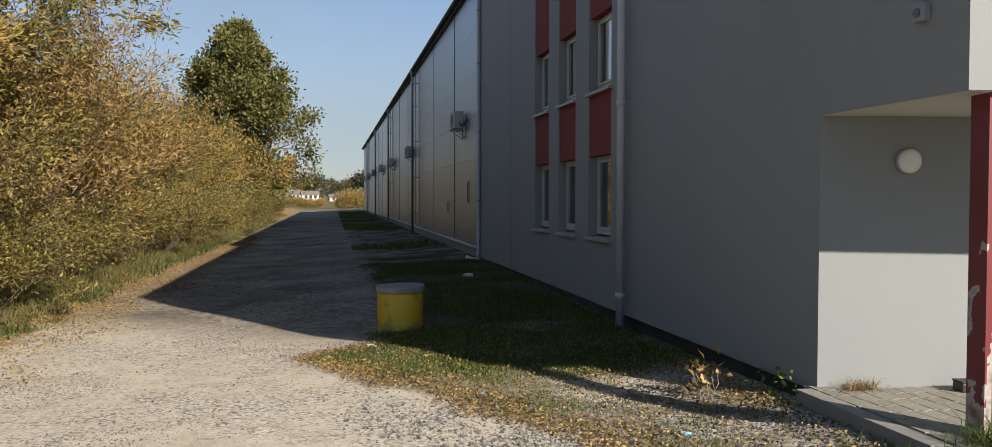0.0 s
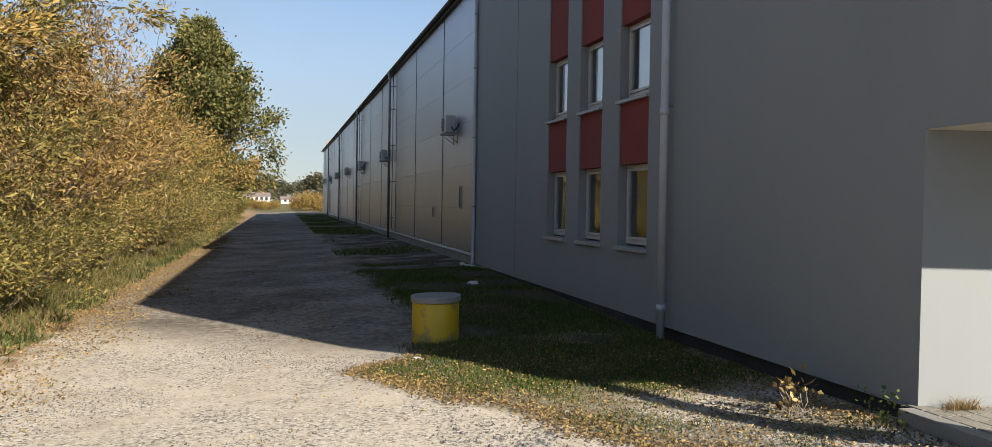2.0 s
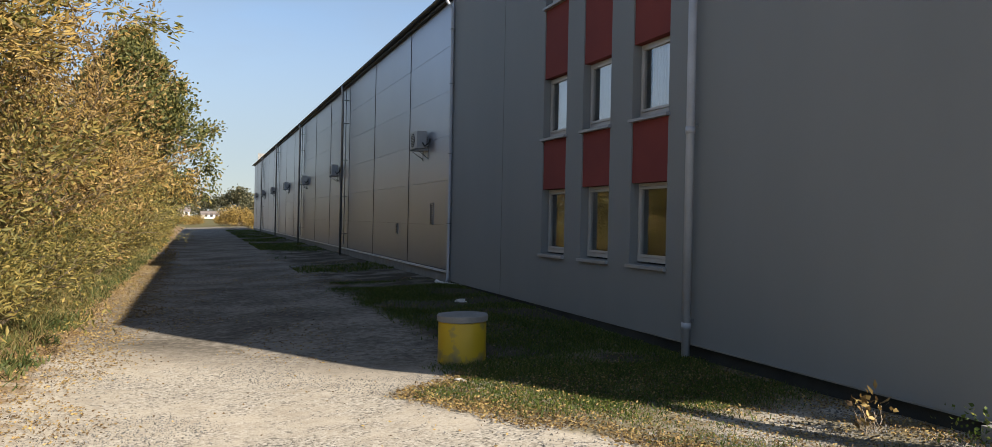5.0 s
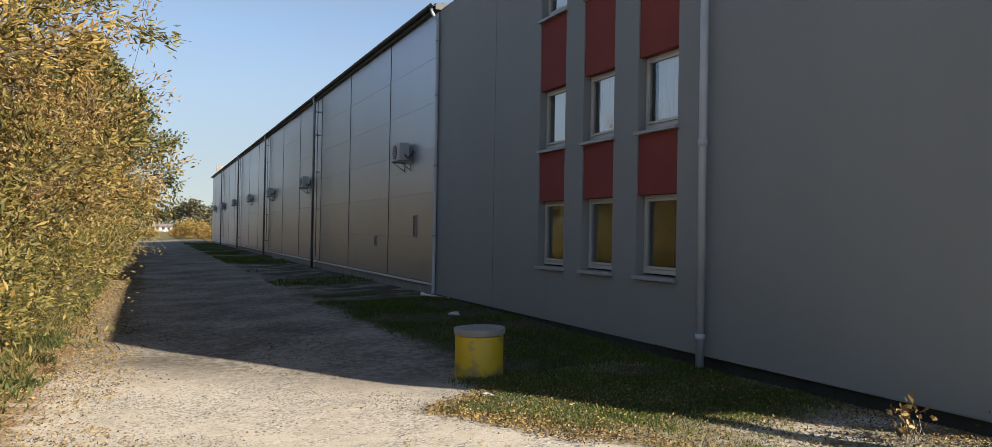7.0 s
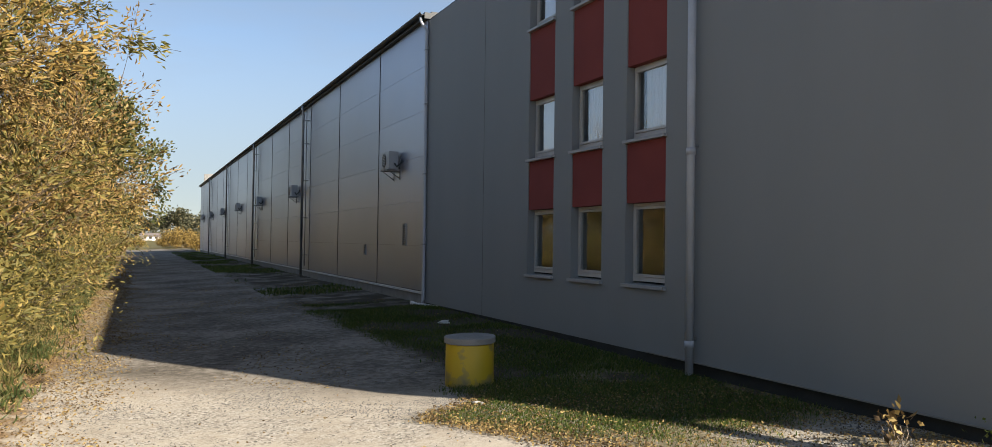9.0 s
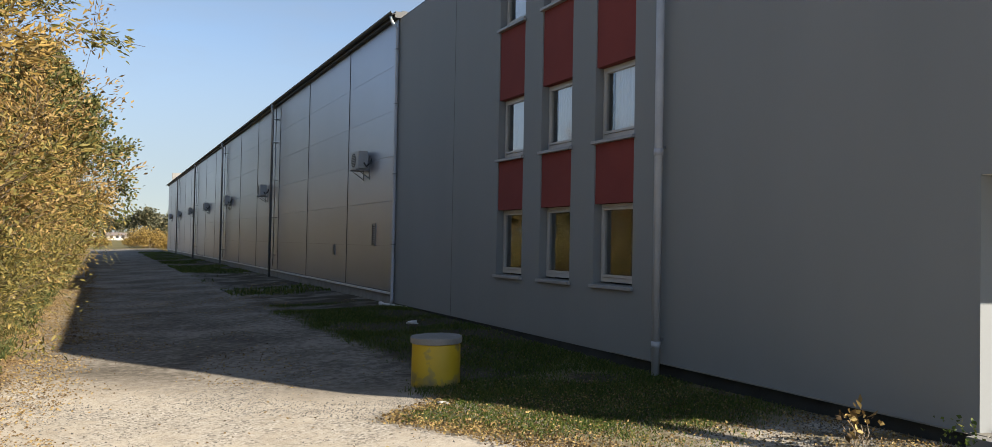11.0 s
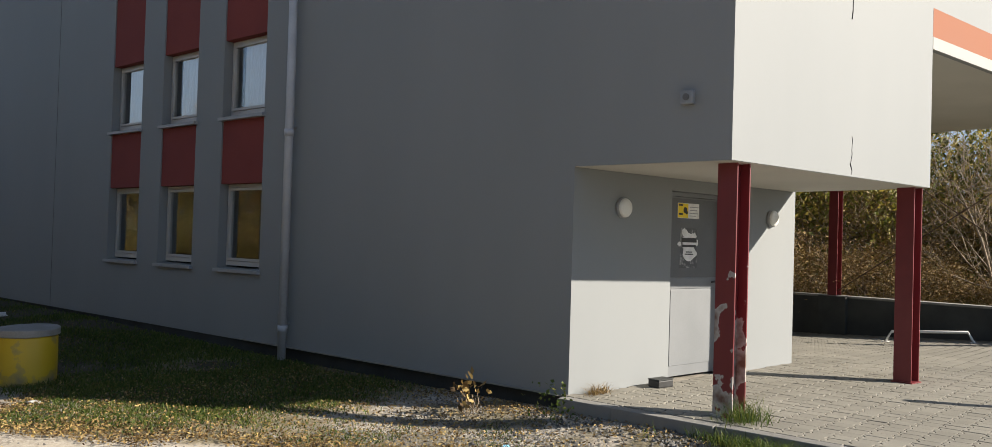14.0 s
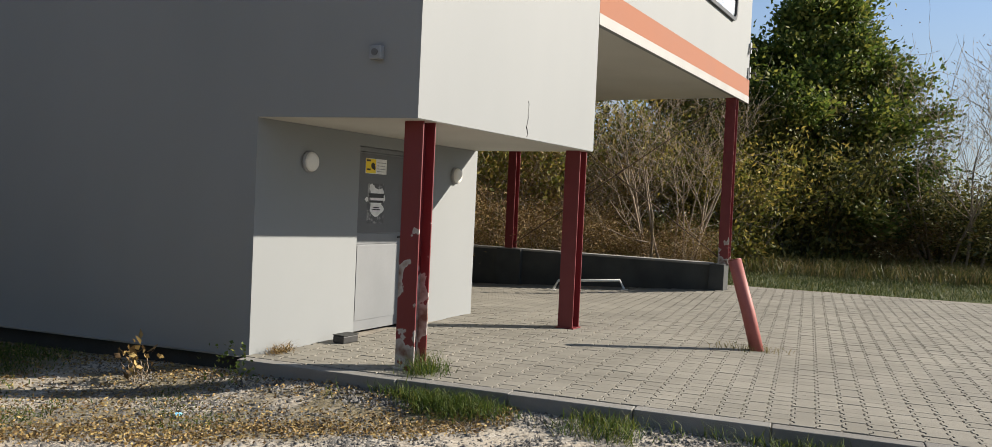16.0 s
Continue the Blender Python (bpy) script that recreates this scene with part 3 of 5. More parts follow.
bm = bmesh.new()
prism_into(bm, [(4.0, 6.275), rw(D0, 0), rw(D0, 0.3), (4.3, 6.545), (4.3, 7.5), (4.0, 7.5)], 0.12, SOF)
prism_into(bm, [rw(D1, 0), rw(RL, 0), rw(RL, 0.3), rw(D1, 0.3)], 0.12, SOF)
prism_into(bm, [rw(D0, 0), rw(D1, 0), rw(D1, 0.3), rw(D0, 0.3)], DTOP, SOF)
ENTRY = tagged(part("wall_entrance", bm, PLASTER), "grey rendered entrance wall in the recess", "wall", kind="structure")
tagged(part("soffit", prism([(4.012, 4.662), uv(BLOCK_E - 0.012, 0.012), rw(RL - 0.05, -0.003), rw(0.012, -0.003)], SOF - 0.006, SOF - 0.0005), SOFFIT), "plain rendered soffit over the entrance", "ceiling", kind="structure")
tagged(part("wall_east", prism([(RW @ Vector((RL - 0.3, 0.3, 0))).to_2d()[:], (RW @ Vector((RL, 0.3, 0))).to_2d()[:], uv(BLOCK_E + 1.4, 9.0), uv(BLOCK_E + 1.1, 9.0)], -0.3, 7.4), PLASTER),
       "pale rendered wall along the passage", "wall", kind="structure")

# ---- bridge wing over the passage ----
WING_E, WB = 11.76, 3.95
bm = bmesh.new()
box_into(bm, (BLOCK_E + 0.004, 0.02, WB + 0.14), (WING_E, 9.0, TOP))
box_into(bm, (BLOCK_E + 0.004, 0.02, WB), (WING_E, 0.09, WB + 0.14))
WING = tagged(part("wall_wing", bm, PLASTER, at=FRONT), "pale rendered upper wing bridging the passage", "wall", kind="structure")
part("soffit", box((BLOCK_E + 0.01, 0.10, WB + 0.115), (WING_E - 0.01, 8.98, WB + 0.138)), SOFFIT, WING, "dull grey soffit")
part("drip_band", box((BLOCK_E + 0.004, -0.004, WB - 0.01), (WING_E + 0.006, 0.02, WB + 0.13)), WHITE, WING, "white painted edge band")
part("stripe", box((BLOCK_E + 0.004, 0.0, WB + 0.13), (WING_E + 0.004, 0.02, WB + 0.46)), ORANGE, WING, "orange painted stripe")
wing_window = thing("window_10", FRONT @ pose(9.3, 0.0, 5.32), "wide dark-framed window in the upper wing", "window", kind="structure")


def rounded_ring(x0, x1, z0, z1, rad, steps=6):
    out = []
    for cx, cz, a0 in ((x1 - rad, z0 + rad, -90), (x1 - rad, z1 - rad, 0), (x0 + rad, z1 - rad, 90), (x0 + rad, z0 + rad, 180)):
        out += [(cx + rad * math.cos(radians(a0 + 90 * i / steps)), cz + rad * math.sin(radians(a0 + 90 * i / steps))) for i in range(steps + 1)]
    return out


bm = bmesh.new()
outer, inner = rounded_ring(-1.6, 1.15, 0, 1.4, 0.22), rounded_ring(-1.53, 1.08, 0.07, 1.33, 0.16)
loops = [[bm.verts.new((x, y, z)) for x, z in ring] for ring, y in ((outer, 0.018), (outer, -0.03), (inner, -0.03), (inner, 0.018))]
for la, lb in zip(loops, loops[1:] + loops[:1]):
    for i in range(len(la)):
        j = (i + 1) % len(la)
        bm.faces.new((la[i], la[j], lb[j], lb[i]))
part("window_frame", bm, DARK_METAL, wing_window, "dark metal frame with rounded corners")
# The second sheet is added behind the pane for the sky's pale reflection.
for name, y0, y1, paint in (("pane", -0.004, 0.004, GLASS), ("sky_sheet", 0.010, 0.017, SKY_SHEET)):
    bm = bmesh.new()
    ring = rounded_ring(-1.55, 1.10, 0.05, 1.35, 0.18)
    fr_, bk_ = [bm.verts.new((x, y0, z)) for x, z in ring], [bm.verts.new((x, y1, z)) for x, z in ring]
    bm.faces.new(fr_), bm.faces.new(bk_[::-1])
    for i in range(len(ring)):
        j = (i + 1) % len(ring)
        bm.faces.new((fr_[j], fr_[i], bk_[i], bk_[j]))
    part(name, bm, paint, wing_window).visible_shadow = name != "pane"
for z in (4.95, 4.45):
    bk = thing("wall_bracket", FRONT @ pose(WING_E - 0.06, -0.004, z), "small dark bracket on the wing's corner", "bracket", "corner brackets")
    part("plate", box((-0.05, -0.02, 0), (0.05, 0.0, 0.22), 0.003), SILL, bk)
    part("hook", tube([(0, -0.01, 0.1), (0.0, -0.12, 0.1), (-0.02, -0.14, 0.02)], 0.016, 6), BLACK_PLASTIC, bk)
tagged(part("roof", prism([(4.02, 4.7), uv(BLOCK_E, 0.05), uv(WING_E, 0.05), uv(WING_E, 9), (12, 21.7), (4.02, OFFICE_END)], TOP, TOP + 0.04), DARK_METAL), "dark flat roof with metal edge", "roof", kind="structure")

# ---- hall clad in silver panels ----
HX, H0, H1, HZ0, HZ1 = 3.97, 22.27, 103.5, 0.40, 7.42
tagged(part("wall_hall", box((HX + 0.05, H0, HZ0 - 0.05), (HX + 0.3, H1, HZ1)), SEAM), "long hall wall behind its cladding", "wall", kind="structure")
tagged(part("wall_hall_end", box((HX + 0.3, H1 - 0.3, -0.3), (40, H1, HZ1 + 1.5)), CONCRETE), "end wall of the hall", "wall", kind="structure")
tagged(part("wall_office_back", box((WX + THICK, 7.5, TOP - 0.3), (11.9, OFFICE_END, TOP - 0.02)), DARK_ROOM), "closed top of the office", "ceiling", kind="structure")
HALL = bpy.data.objects["wall_hall"]
tagged(part("hall_plinth", box((HX + 0.03, H0, -0.6), (HX + 0.3, H1, HZ0 - 0.052)), CONCRETE), "grey concrete plinth of the hall", "plinth", kind="structure")
part("drip_flashing", box((HX - 0.035, H0, HZ0 - 0.075), (HX + 0.05, H1, HZ0 - 0.02), 0.004), FLASHING, HALL, "pale metal drip flashing")
tagged(part("eaves", box((HX - 0.12, H0 - 0.1, HZ1 + 0.002), (HX + 0.5, H1 + 0.1, HZ1 + 0.16)), DARK_METAL), "dark sheet-metal eaves of the hall", "roof", kind="structure")
tagged(part("hall_roof", prism([(HX + 0.1, H0), (40, H0), (40, H1), (HX + 0.1, H1)], HZ1 + 0.162, HZ1 + 0.22), DARK_METAL), "dark hall roof", "roof", kind="structure")


# ---- posts ----
def steel_post(x, y, z0, z1, size, label, paint=POST_RED):
    """A rolled H-section: two flanges and a web, on a small foot plate."""
    p = thing("steel_post", pose(x, y, z0, 0, 0, -9.2), label, "post", "posts under the overhang")
    h, f = z1 - z0, 0.014
    part("flange", box((-size / 2, -size / 2, 0.012), (-size / 2 + f, size / 2, h), 0.002), paint, p)
    part("flange", box((size / 2 - f, -size / 2, 0.012), (size / 2, size / 2, h), 0.002), paint, p)
    part("web", box((-size / 2 + f, -0.005, 0.012), (size / 2 - f, 0.005, h)), paint, p)
    part("foot_plate", box((-size / 2 - 0.02, -size / 2 - 0.02, -0.004), (size / 2 + 0.02, size / 2 + 0.02, 0.012), 0.002), paint, p)


steel_post(4.29, 4.76, 0.15, SOF, 0.20, "dark red steel post with paint flaked off near its foot", POST_FLAKED)
steel_post(7.69, 4.23, 0.15, SOF, 0.20, "dark red steel post standing on the paving")
steel_post(14.86, 3.02, 0.662, WB, 0.20, "tall dark red steel post with scuffed paint on the low wall", POST_WORN)
steel_post(15.50, 7.75, 0.65, WB + 0.11, 0.20, "dark red steel post standing on the low wall's pillar")

bol = thing("bollard", pose(7.31, 2.0, 0.14), "leaning faded red steel tube bollard in the paving", "bollard")
part("tube", tube([(0.02, -0.07, -0.05), (0.045, 0.06, 0.42), (0.07, 0.24, 1.0)], 0.075, 20), PINK_RED, bol)
part("cap", tube([(0.07, 0.24, 1.0), (0.0704, 0.243, 1.014)], 0.07, 20), PINK_RED, bol)

# ---- low wall at the back of the passage ----
LW = tagged(part("low_wall", box((10.78, 0.35, -0.6), (11.02, 9.0, 0.63), 0.006), DARK_CONCRETE, at=FRONT), "low dark concrete wall along the paving", "wall", kind="structure")
part("coping", box((10.75, 0.35, 0.632), (11.05, 9.0, 0.675), 0.008), CONCRETE, LW, "grey concrete coping")
part("pillar", box((10.66, 4.55, -0.6), (10.775, 5.15, 0.66), 0.008), DARK_CONCRETE, LW)
part("pillar", box((10.70, 0.05, -0.6), (11.05, 0.345, 0.66), 0.008), DARK_CONCRETE, LW)
for k, (z3, z4) in enumerate(((WB + 0.08, 0.78), (0.78, WB - 0.05))):
    br = thing("brace_rod", pose(0, 0, 0), "thin steel bracing rod between two red posts", "bracing", "cross bracing")
    part("rod", tube([(15.44 + 0.02 * k, 7.66, z3), (14.84 + 0.02 * k, 3.12, z4)], 0.011, 6), RUST, br)
    part("turnbuckle", tube([(15.13 + 0.02 * k, 5.3, (z3 + z4) / 2 + (z3 - z4) * -0.02), (15.11 + 0.02 * k, 5.15, (z3 + z4) / 2 + (z3 - z4) * -0.053)], 0.02, 6), RUST, br)
guard = thing("hoop_barrier", pose(0, 0, 0), "low pale steel hoop barrier standing on the paving", "barrier")
ends = [Vector((14.0, 6.28, slab_z(14.0, 6.28))), Vector((14.36, 4.89, slab_z(14.36, 4.89)))]
run = (ends[1] - ends[0]).normalized()
part("rail", tube([ends[0], ends[0] + run * 0.10 + Vector((0, 0, 0.19)), ends[1] - run * 0.10 + Vector((0, 0, 0.19)), ends[1]], 0.026, 10), FLASHING, guard)
for e in ends:
    part("foot_plate", box((e.x - 0.06, e.y - 0.06, e.z - 0.004), (e.x + 0.06, e.y + 0.06, e.z + 0.008), 0.002), FLASHING, guard)

# ---- entrance: door, lamps, grille ----
DOOR = thing("door_1", RW @ pose(D0, 0.10, 0.155), "grey metal entrance door with torn notices, closed", "door", kind="structure")
dw, dh = D1 - D0, DTOP - 0.155
bm = bmesh.new()
box_into(bm, (0.004, -0.02, 0), (0.05, 0.06, dh - 0.004)), box_into(bm, (dw - 0.05, -0.02, 0), (dw - 0.004, 0.06, dh - 0.004)), box_into(bm, (0.05, -0.02, dh - 0.05), (dw - 0.05, 0.06, dh - 0.004))
part("door_frame", bm, DOOR_GREY, DOOR)
leaf = part("door_leaf", box((0.054, -0.008, 0.012), (dw - 0.054, 0.045, dh - 0.054), 0.002), DOOR_GREY, DOOR)
# Same paint as the leaf; the overhang's shade is put into a darker grey.
part("upper_panel", box((0.075, -0.013, 1.11), (dw - 0.075, -0.0085, dh - 0.07), 0.001), DOOR_SHADE_LENS, leaf, "upper door panel, same grey with its shade in the colour")
part("lower_panel", box((0.13, -0.014, 0.13), (dw - 0.13, -0.0085, 0.97), 0.002), DOOR_GREY, leaf)
part("mid_rail", box((0.06, -0.016, 0.985), (dw - 0.06, -0.0085, 1.10), 0.002), DOOR_GREY, leaf)
bm = bmesh.new()
tube_into(bm, [(dw - 0.11, -0.01, 1.06), (dw - 0.11, -0.06, 1.06), (dw - 0.23, -0.065, 1.055)], 0.011, 8)
part("door_handle", bm, BLACK_PLASTIC, leaf, "black lever handle")
notice = thing("warning_sign", RW @ pose(D0 + 0.22, 0.083, 1.93), "yellow and white warning sticker on the door", "sign")
part("sheet", box((0, 0, 0), (0.40, 0.003, 0.17)), STICK_WHITE, notice)
part("yellow_field", box((0.005, -0.0015, 0.005), (0.19, -0.0003, 0.165)), STICK_YELLOW, notice, "yellow field")
for k, (a, b, z) in enumerate(((0.015, 0.09, 0.135), (0.02, 0.09, 0.035), (0.215, 0.385, 0.125), (0.215, 0.36, 0.09), (0.215, 0.375, 0.055), (0.215, 0.34, 0.025))):
    part("text_bar", box((a, -0.0025, z), (b, -0.0016, z + (0.02 if k < 2 else 0.008))), INK if k < 2 else SILL, notice)
bm = bmesh.new()
for r, (cx, cz) in ((0.036, (0.135, 0.09)), (0.022, (0.16, 0.065))):
    bmesh.ops.create_circle(bm, cap_ends=True, segments=14, radius=r, matrix=Matrix.Translation((cx, -0.0022, cz)) @ Matrix.Rotation(radians(90), 4, "X"))
part("symbol", bm, INK, notice)
rag = thing("torn_notice", RW @ pose(D0 + 0.24, 0.0835, 1.46), "torn white paper notice glued to the door", "notice")
rng = random.Random(5)
bm = bmesh.new()
for k, (cx, cz, r) in enumerate(((0.2, 0.2, 0.15), (0.2, 0.08, 0.14), (0.12, 0.31, 0.06), (0.29, 0.27, 0.06), (0.02, 0.18, 0.035), (0.33, 0.2, 0.05))):
    ring = [bm.verts.new((cx + r * rng.uniform(0.7, 1.15) * math.cos(a), -0.0005 * k, cz + 0.75 * r * rng.uniform(0.7, 1.15) * math.sin(a))) for a in [2 * math.pi * i / 15 for i in range(15)]]
    bm.faces.new(ring)
part("paper", bm, STICK_WHITE, rag)
for z, a, b, h in ((0.2, 0.06, 0.34, 0.05), (0.145, 0.07, 0.33, 0.026), (0.085, 0.14, 0.26, 0.012), (0.06, 0.12, 0.28, 0.012)):
    part("text_bar", box((a, -0.005, z), (b, -0.004, z + h)), INK, rag)
part("residue", box((0.04, 0.001, -0.09), (0.36, 0.002, 0.36)), STICK_GREY, rag, "grey glue residue")


def bulkhead(x):
    lamp = thing("wall_lamp", RW @ pose(x, 0, 1.99, 90, 0, 0), "round white bulkhead lamp on the rendered wall", "lamp", "entrance lamps")
    part("base", lathe([(0, 0), (0.104, 0), (0.107, 0.02), (0.102, 0.04), (0, 0.04)]), SILL, lamp)
    part("cover", lathe([(0.097, 0.041), (0.097, 0.05), (0.086, 0.064), (0.056, 0.074), (0, 0.078)]), LAMP_WHITE, lamp, "opal white cover")


bulkhead(0.725)
bulkhead(3.58)
scr = thing("shoe_scraper", pose(5.14, 5.92, 0.15, 0, 0, -8), "small dark plastic box against the entrance wall", "box")
part("box_body", box((-0.12, -0.07, 0), (0.12, 0.07, 0.075), 0.012), BLACK_PLASTIC, scr)
part("lid", box((-0.124, -0.074, 0.076), (0.124, 0.074, 0.088), 0.005), PLINTH, scr)
fl = thing("junction_box", pose(4.0, 5.06, 2.86), "small grey box with a lens on the flank", "junction box")
part("housing", box((-0.06, -0.06, 0), (0, 0.06, 0.12), 0.01), PIPE_GREY, fl)
part("lens", tube([(-0.06, 0, 0.06), (-0.072, 0, 0.06)], 0.03, 16), DOOR_SHADE_LENS, fl)

# ---- rain goods and units on the long wall ----
bm = bmesh.new()
tube_into(bm, [(3.885, 10.78, -0.02), (3.885, 10.78, 7.3)], 0.055, 18)
pipe = thing("downpipe", pose(0, 0, 0), "pale grey round downpipe on the office wall", "downpipe", "downpipes")
part("pipe", bm, PIPE_PALE, pipe)
for z in (0.34, 2.9, 5.4):
    part("socket", tube([(3.885, 10.78, z), (3.885, 10.78, z + 0.09)], 0.064, 18), PIPE_PALE, pipe)
    part("clip", box((3.885, 10.77, z + 0.1), (4.0, 10.79, z + 0.13)), ZINC, pipe)


def hall_pipe(y, base, paint=ZINC):
    p = thing("downpipe", pose(HX - 0.28, y, 0), "zinc downpipe standing off the silver cladding", "downpipe", "downpipes")
    part("pipe", tube([(-0.02, 0, HZ1 + 0.03), (-0.02, 0, HZ1 - 0.12), (0.02, 0, HZ1 - 0.35), (0.02, 0, base)], 0.055, 12), paint, p)
    for z in (1.0, 2.6, 4.2, 5.8, 6.8):
        part("bracket", box((-0.045, -0.075, z), (0.28, 0.075, z + 0.03)), ZINC, p)
    # Thin second tube between pipe and wall, added to double the pipe's line.
    part("thin_tube", tube([(0.17, 0, base + 0.5), (0.17, 0, HZ1 - 0.1)], 0.018, 8), ZINC, p)


corner = thing("downpipe", pose(3.93, 22.2, 0), "slim pale downpipe where the office meets the hall", "downpipe", "downpipes")
part("pipe", tube([(-0.15, 0.12, HZ1 + 0.06), (-0.12, 0.08, HZ1 - 0.1), (0, 0.0, HZ1 - 0.3), (0, 0, 0.2), (-0.04, -0.05, 0.1)], 0.042, 12), PIPE_PALE, corner)
for z in (1.6, 3.4, 5.2, 6.6):
    part("clip", box((-0.05, -0.05, z), (0.07, 0.05, z + 0.03)), ZINC, corner)
for y in (38.4, 54.9, 71.5, 88.0):
    hall_pipe(y, 0.05)
part_pipe = thing("drain_spout", pose(3.70, 21.75, 0.06, 0, 0, 12), "pale plastic drain pipe lying on the ground by the wall", "pipe")
part("pipe", tube([(0.05, 0.5, 0.06), (0.05, 0.3, 0.03), (0.2, -0.55, 0.0)], 0.05, 12), FLASHING, part_pipe)
bm = bmesh.new()
prof = [(0.075 * math.cos(a), 0.075 * math.sin(a)) for a in [math.pi + math.pi * i / 8 for i in range(9)]] + [(0.068 * math.cos(a), 0.068 * math.sin(a)) for a in [2 * math.pi - math.pi * i / 8 for i in range(9)]]
rows2 = [[bm.verts.new((HX - 0.20 + px, yy, HZ1 + 0.13 + pz)) for px, pz in prof] for yy in (H0 - 0.2, H1 + 0.3)]
for i in range(len(prof)):
    bm.faces.new((rows2[0][i], rows2[0][(i + 1) % len(prof)], rows2[1][(i + 1) % len(prof)], rows2[1][i]))
bm.faces.new(rows2[0]), bm.faces.new(rows2[1][::-1])
bmesh.ops.recalc_face_normals(bm, faces=bm.faces[:])
tagged(part("gutter", bm, DARK_METAL), "dark half-round gutter along the hall's eaves", "gutter", kind="structure")


def ac_unit(m):
    u = thing("air_conditioner", m, "pale grey outdoor air-conditioning unit on wall brackets", "air conditioner", "units on the hall wall")
    body = part("casing", box((-0.36, -0.38, 0.05), (-0.08, 0.38, 0.54), 0.015), AC_GREY, u)
    part("fan_ring", tube([(-0.36, 0.1, 0.295), (-0.375, 0.1, 0.295)], 0.2, 24), BLACK_PLASTIC, body, "dark fan opening")
    bm = bmesh.new()
    for i in range(9):
        box_into(bm, (-0.383, 0.1 - 0.2, 0.1 + i * 0.047), (-0.376, 0.1 + 0.2, 0.108 + i * 0.047))
    part("fan_grille", bm, AC_GREY, body)
    for y in (-0.3, 0.3):
        bm = bmesh.new()
        box_into(bm, (-0.40, y - 0.02, 0.0), (0.0, y + 0.02, 0.04)), box_into(bm, (-0.02, y - 0.02, -0.25), (0.0, y + 0.02, 0.42))
        tube_into(bm, [(-0.34, y, 0.0), (-0.01, y, -0.22)], 0.012, 6)
        part("bracket", bm, ZINC, u)
    part("hose", tube([(-0.2, -0.40, 0.2), (-0.16, -0.50, 0.1), (-0.05, -0.5, 0.2), (0.0, -0.48, 0.32)], 0.025, 8), BLACK_PLASTIC, u)
    return u


first = ac_unit(pose(HX, 24.85, 3.66))
for y in (40.9, 52.8, 63.7, 75.2, 86.4, 97.0):
    copy_thing(first, pose(HX, y, 3.6))
for y, z, h, w in ((24.0, 1.55, 0.62, 0.30), (28.35, 1.22, 0.34, 0.22)):
    hb = thing("wall_hatch", pose(HX, y, z), "small dark grille set in the silver cladding", "hatch", "wall grilles")
    bm = bmesh.new()
    box_into(bm, (-0.03, -w / 2, 0), (0.0, -w / 2 + 0.03, h)), box_into(bm, (-0.03, w / 2 - 0.03, 0), (0, w / 2, h))
    box_into(bm, (-0.03, -w / 2 + 0.03, 0), (0, w / 2 - 0.03, 0.03)), box_into(bm, (-0.03, -w / 2 + 0.03, h - 0.03), (0, w / 2 - 0.03, h))
    part("frame", bm, ZINC, hb)
    for i in range(int(h / 0.06) - 1):
        part("slat", box((-0.022, -w / 2 + 0.03, 0.045 + i * 0.06), (-0.006, w / 2 - 0.03, 0.075 + i * 0.06)), DARK_METAL, hb)

# ---- yellow well ring ----
def well_lid():
    """A cast disc with a thin, chipped rim, lying a little askew."""
    bm = lathe([(0, 0.56), (0.31, 0.56), (0.322, 0.566), (0.325, 0.632), (0.319, 0.64), (0.16, 0.646), (0, 0.648)], 48)
    for v in bm.verts:
        k = noise.noise(v.co * 9)
        if v.co.xy.length > 0.3:
            v.co.z += 0.012 * min(k, 0.1)
            v.co.xy *= 1 + 0.018 * min(k, 0.2)
        v.co.z += 0.03 * v.co.x + 0.012 * v.co.y
    for f in bm.faces:
        f.smooth = False
    return bm


well = thing("well_ring", pose(1.02, 11.42, -0.125), "yellow painted concrete well ring with a grey lid", "well")
part("ring", lathe([(0, 0), (0.303, 0), (0.306, 0.02), (0.304, 0.54), (0.298, 0.555), (0, 0.555)], 40), YELLOW, well)
part("lid", well_lid(), CONCRETE, well, "round grey concrete lid, chipped at its rim")

# ---- kerb ----
KX0, KX1 = 3.79, 3.93
kerb = thing("kerb", pose(0, 0, 0), "pale concrete kerb edging the paving", "kerb", kind="structure")
y = 6.26
while y > -9:
    y1 = y - (0.61 if y > 6 else 1.0)
    wob = 0.012 * math.sin(y * 3.1)
    part("kerb_stone", box((KX0 + wob, y1 + 0.004, -0.25), (KX1 + wob, y - 0.004, 0.148), 0.008), KERB_TOP, kerb)
    y = y1


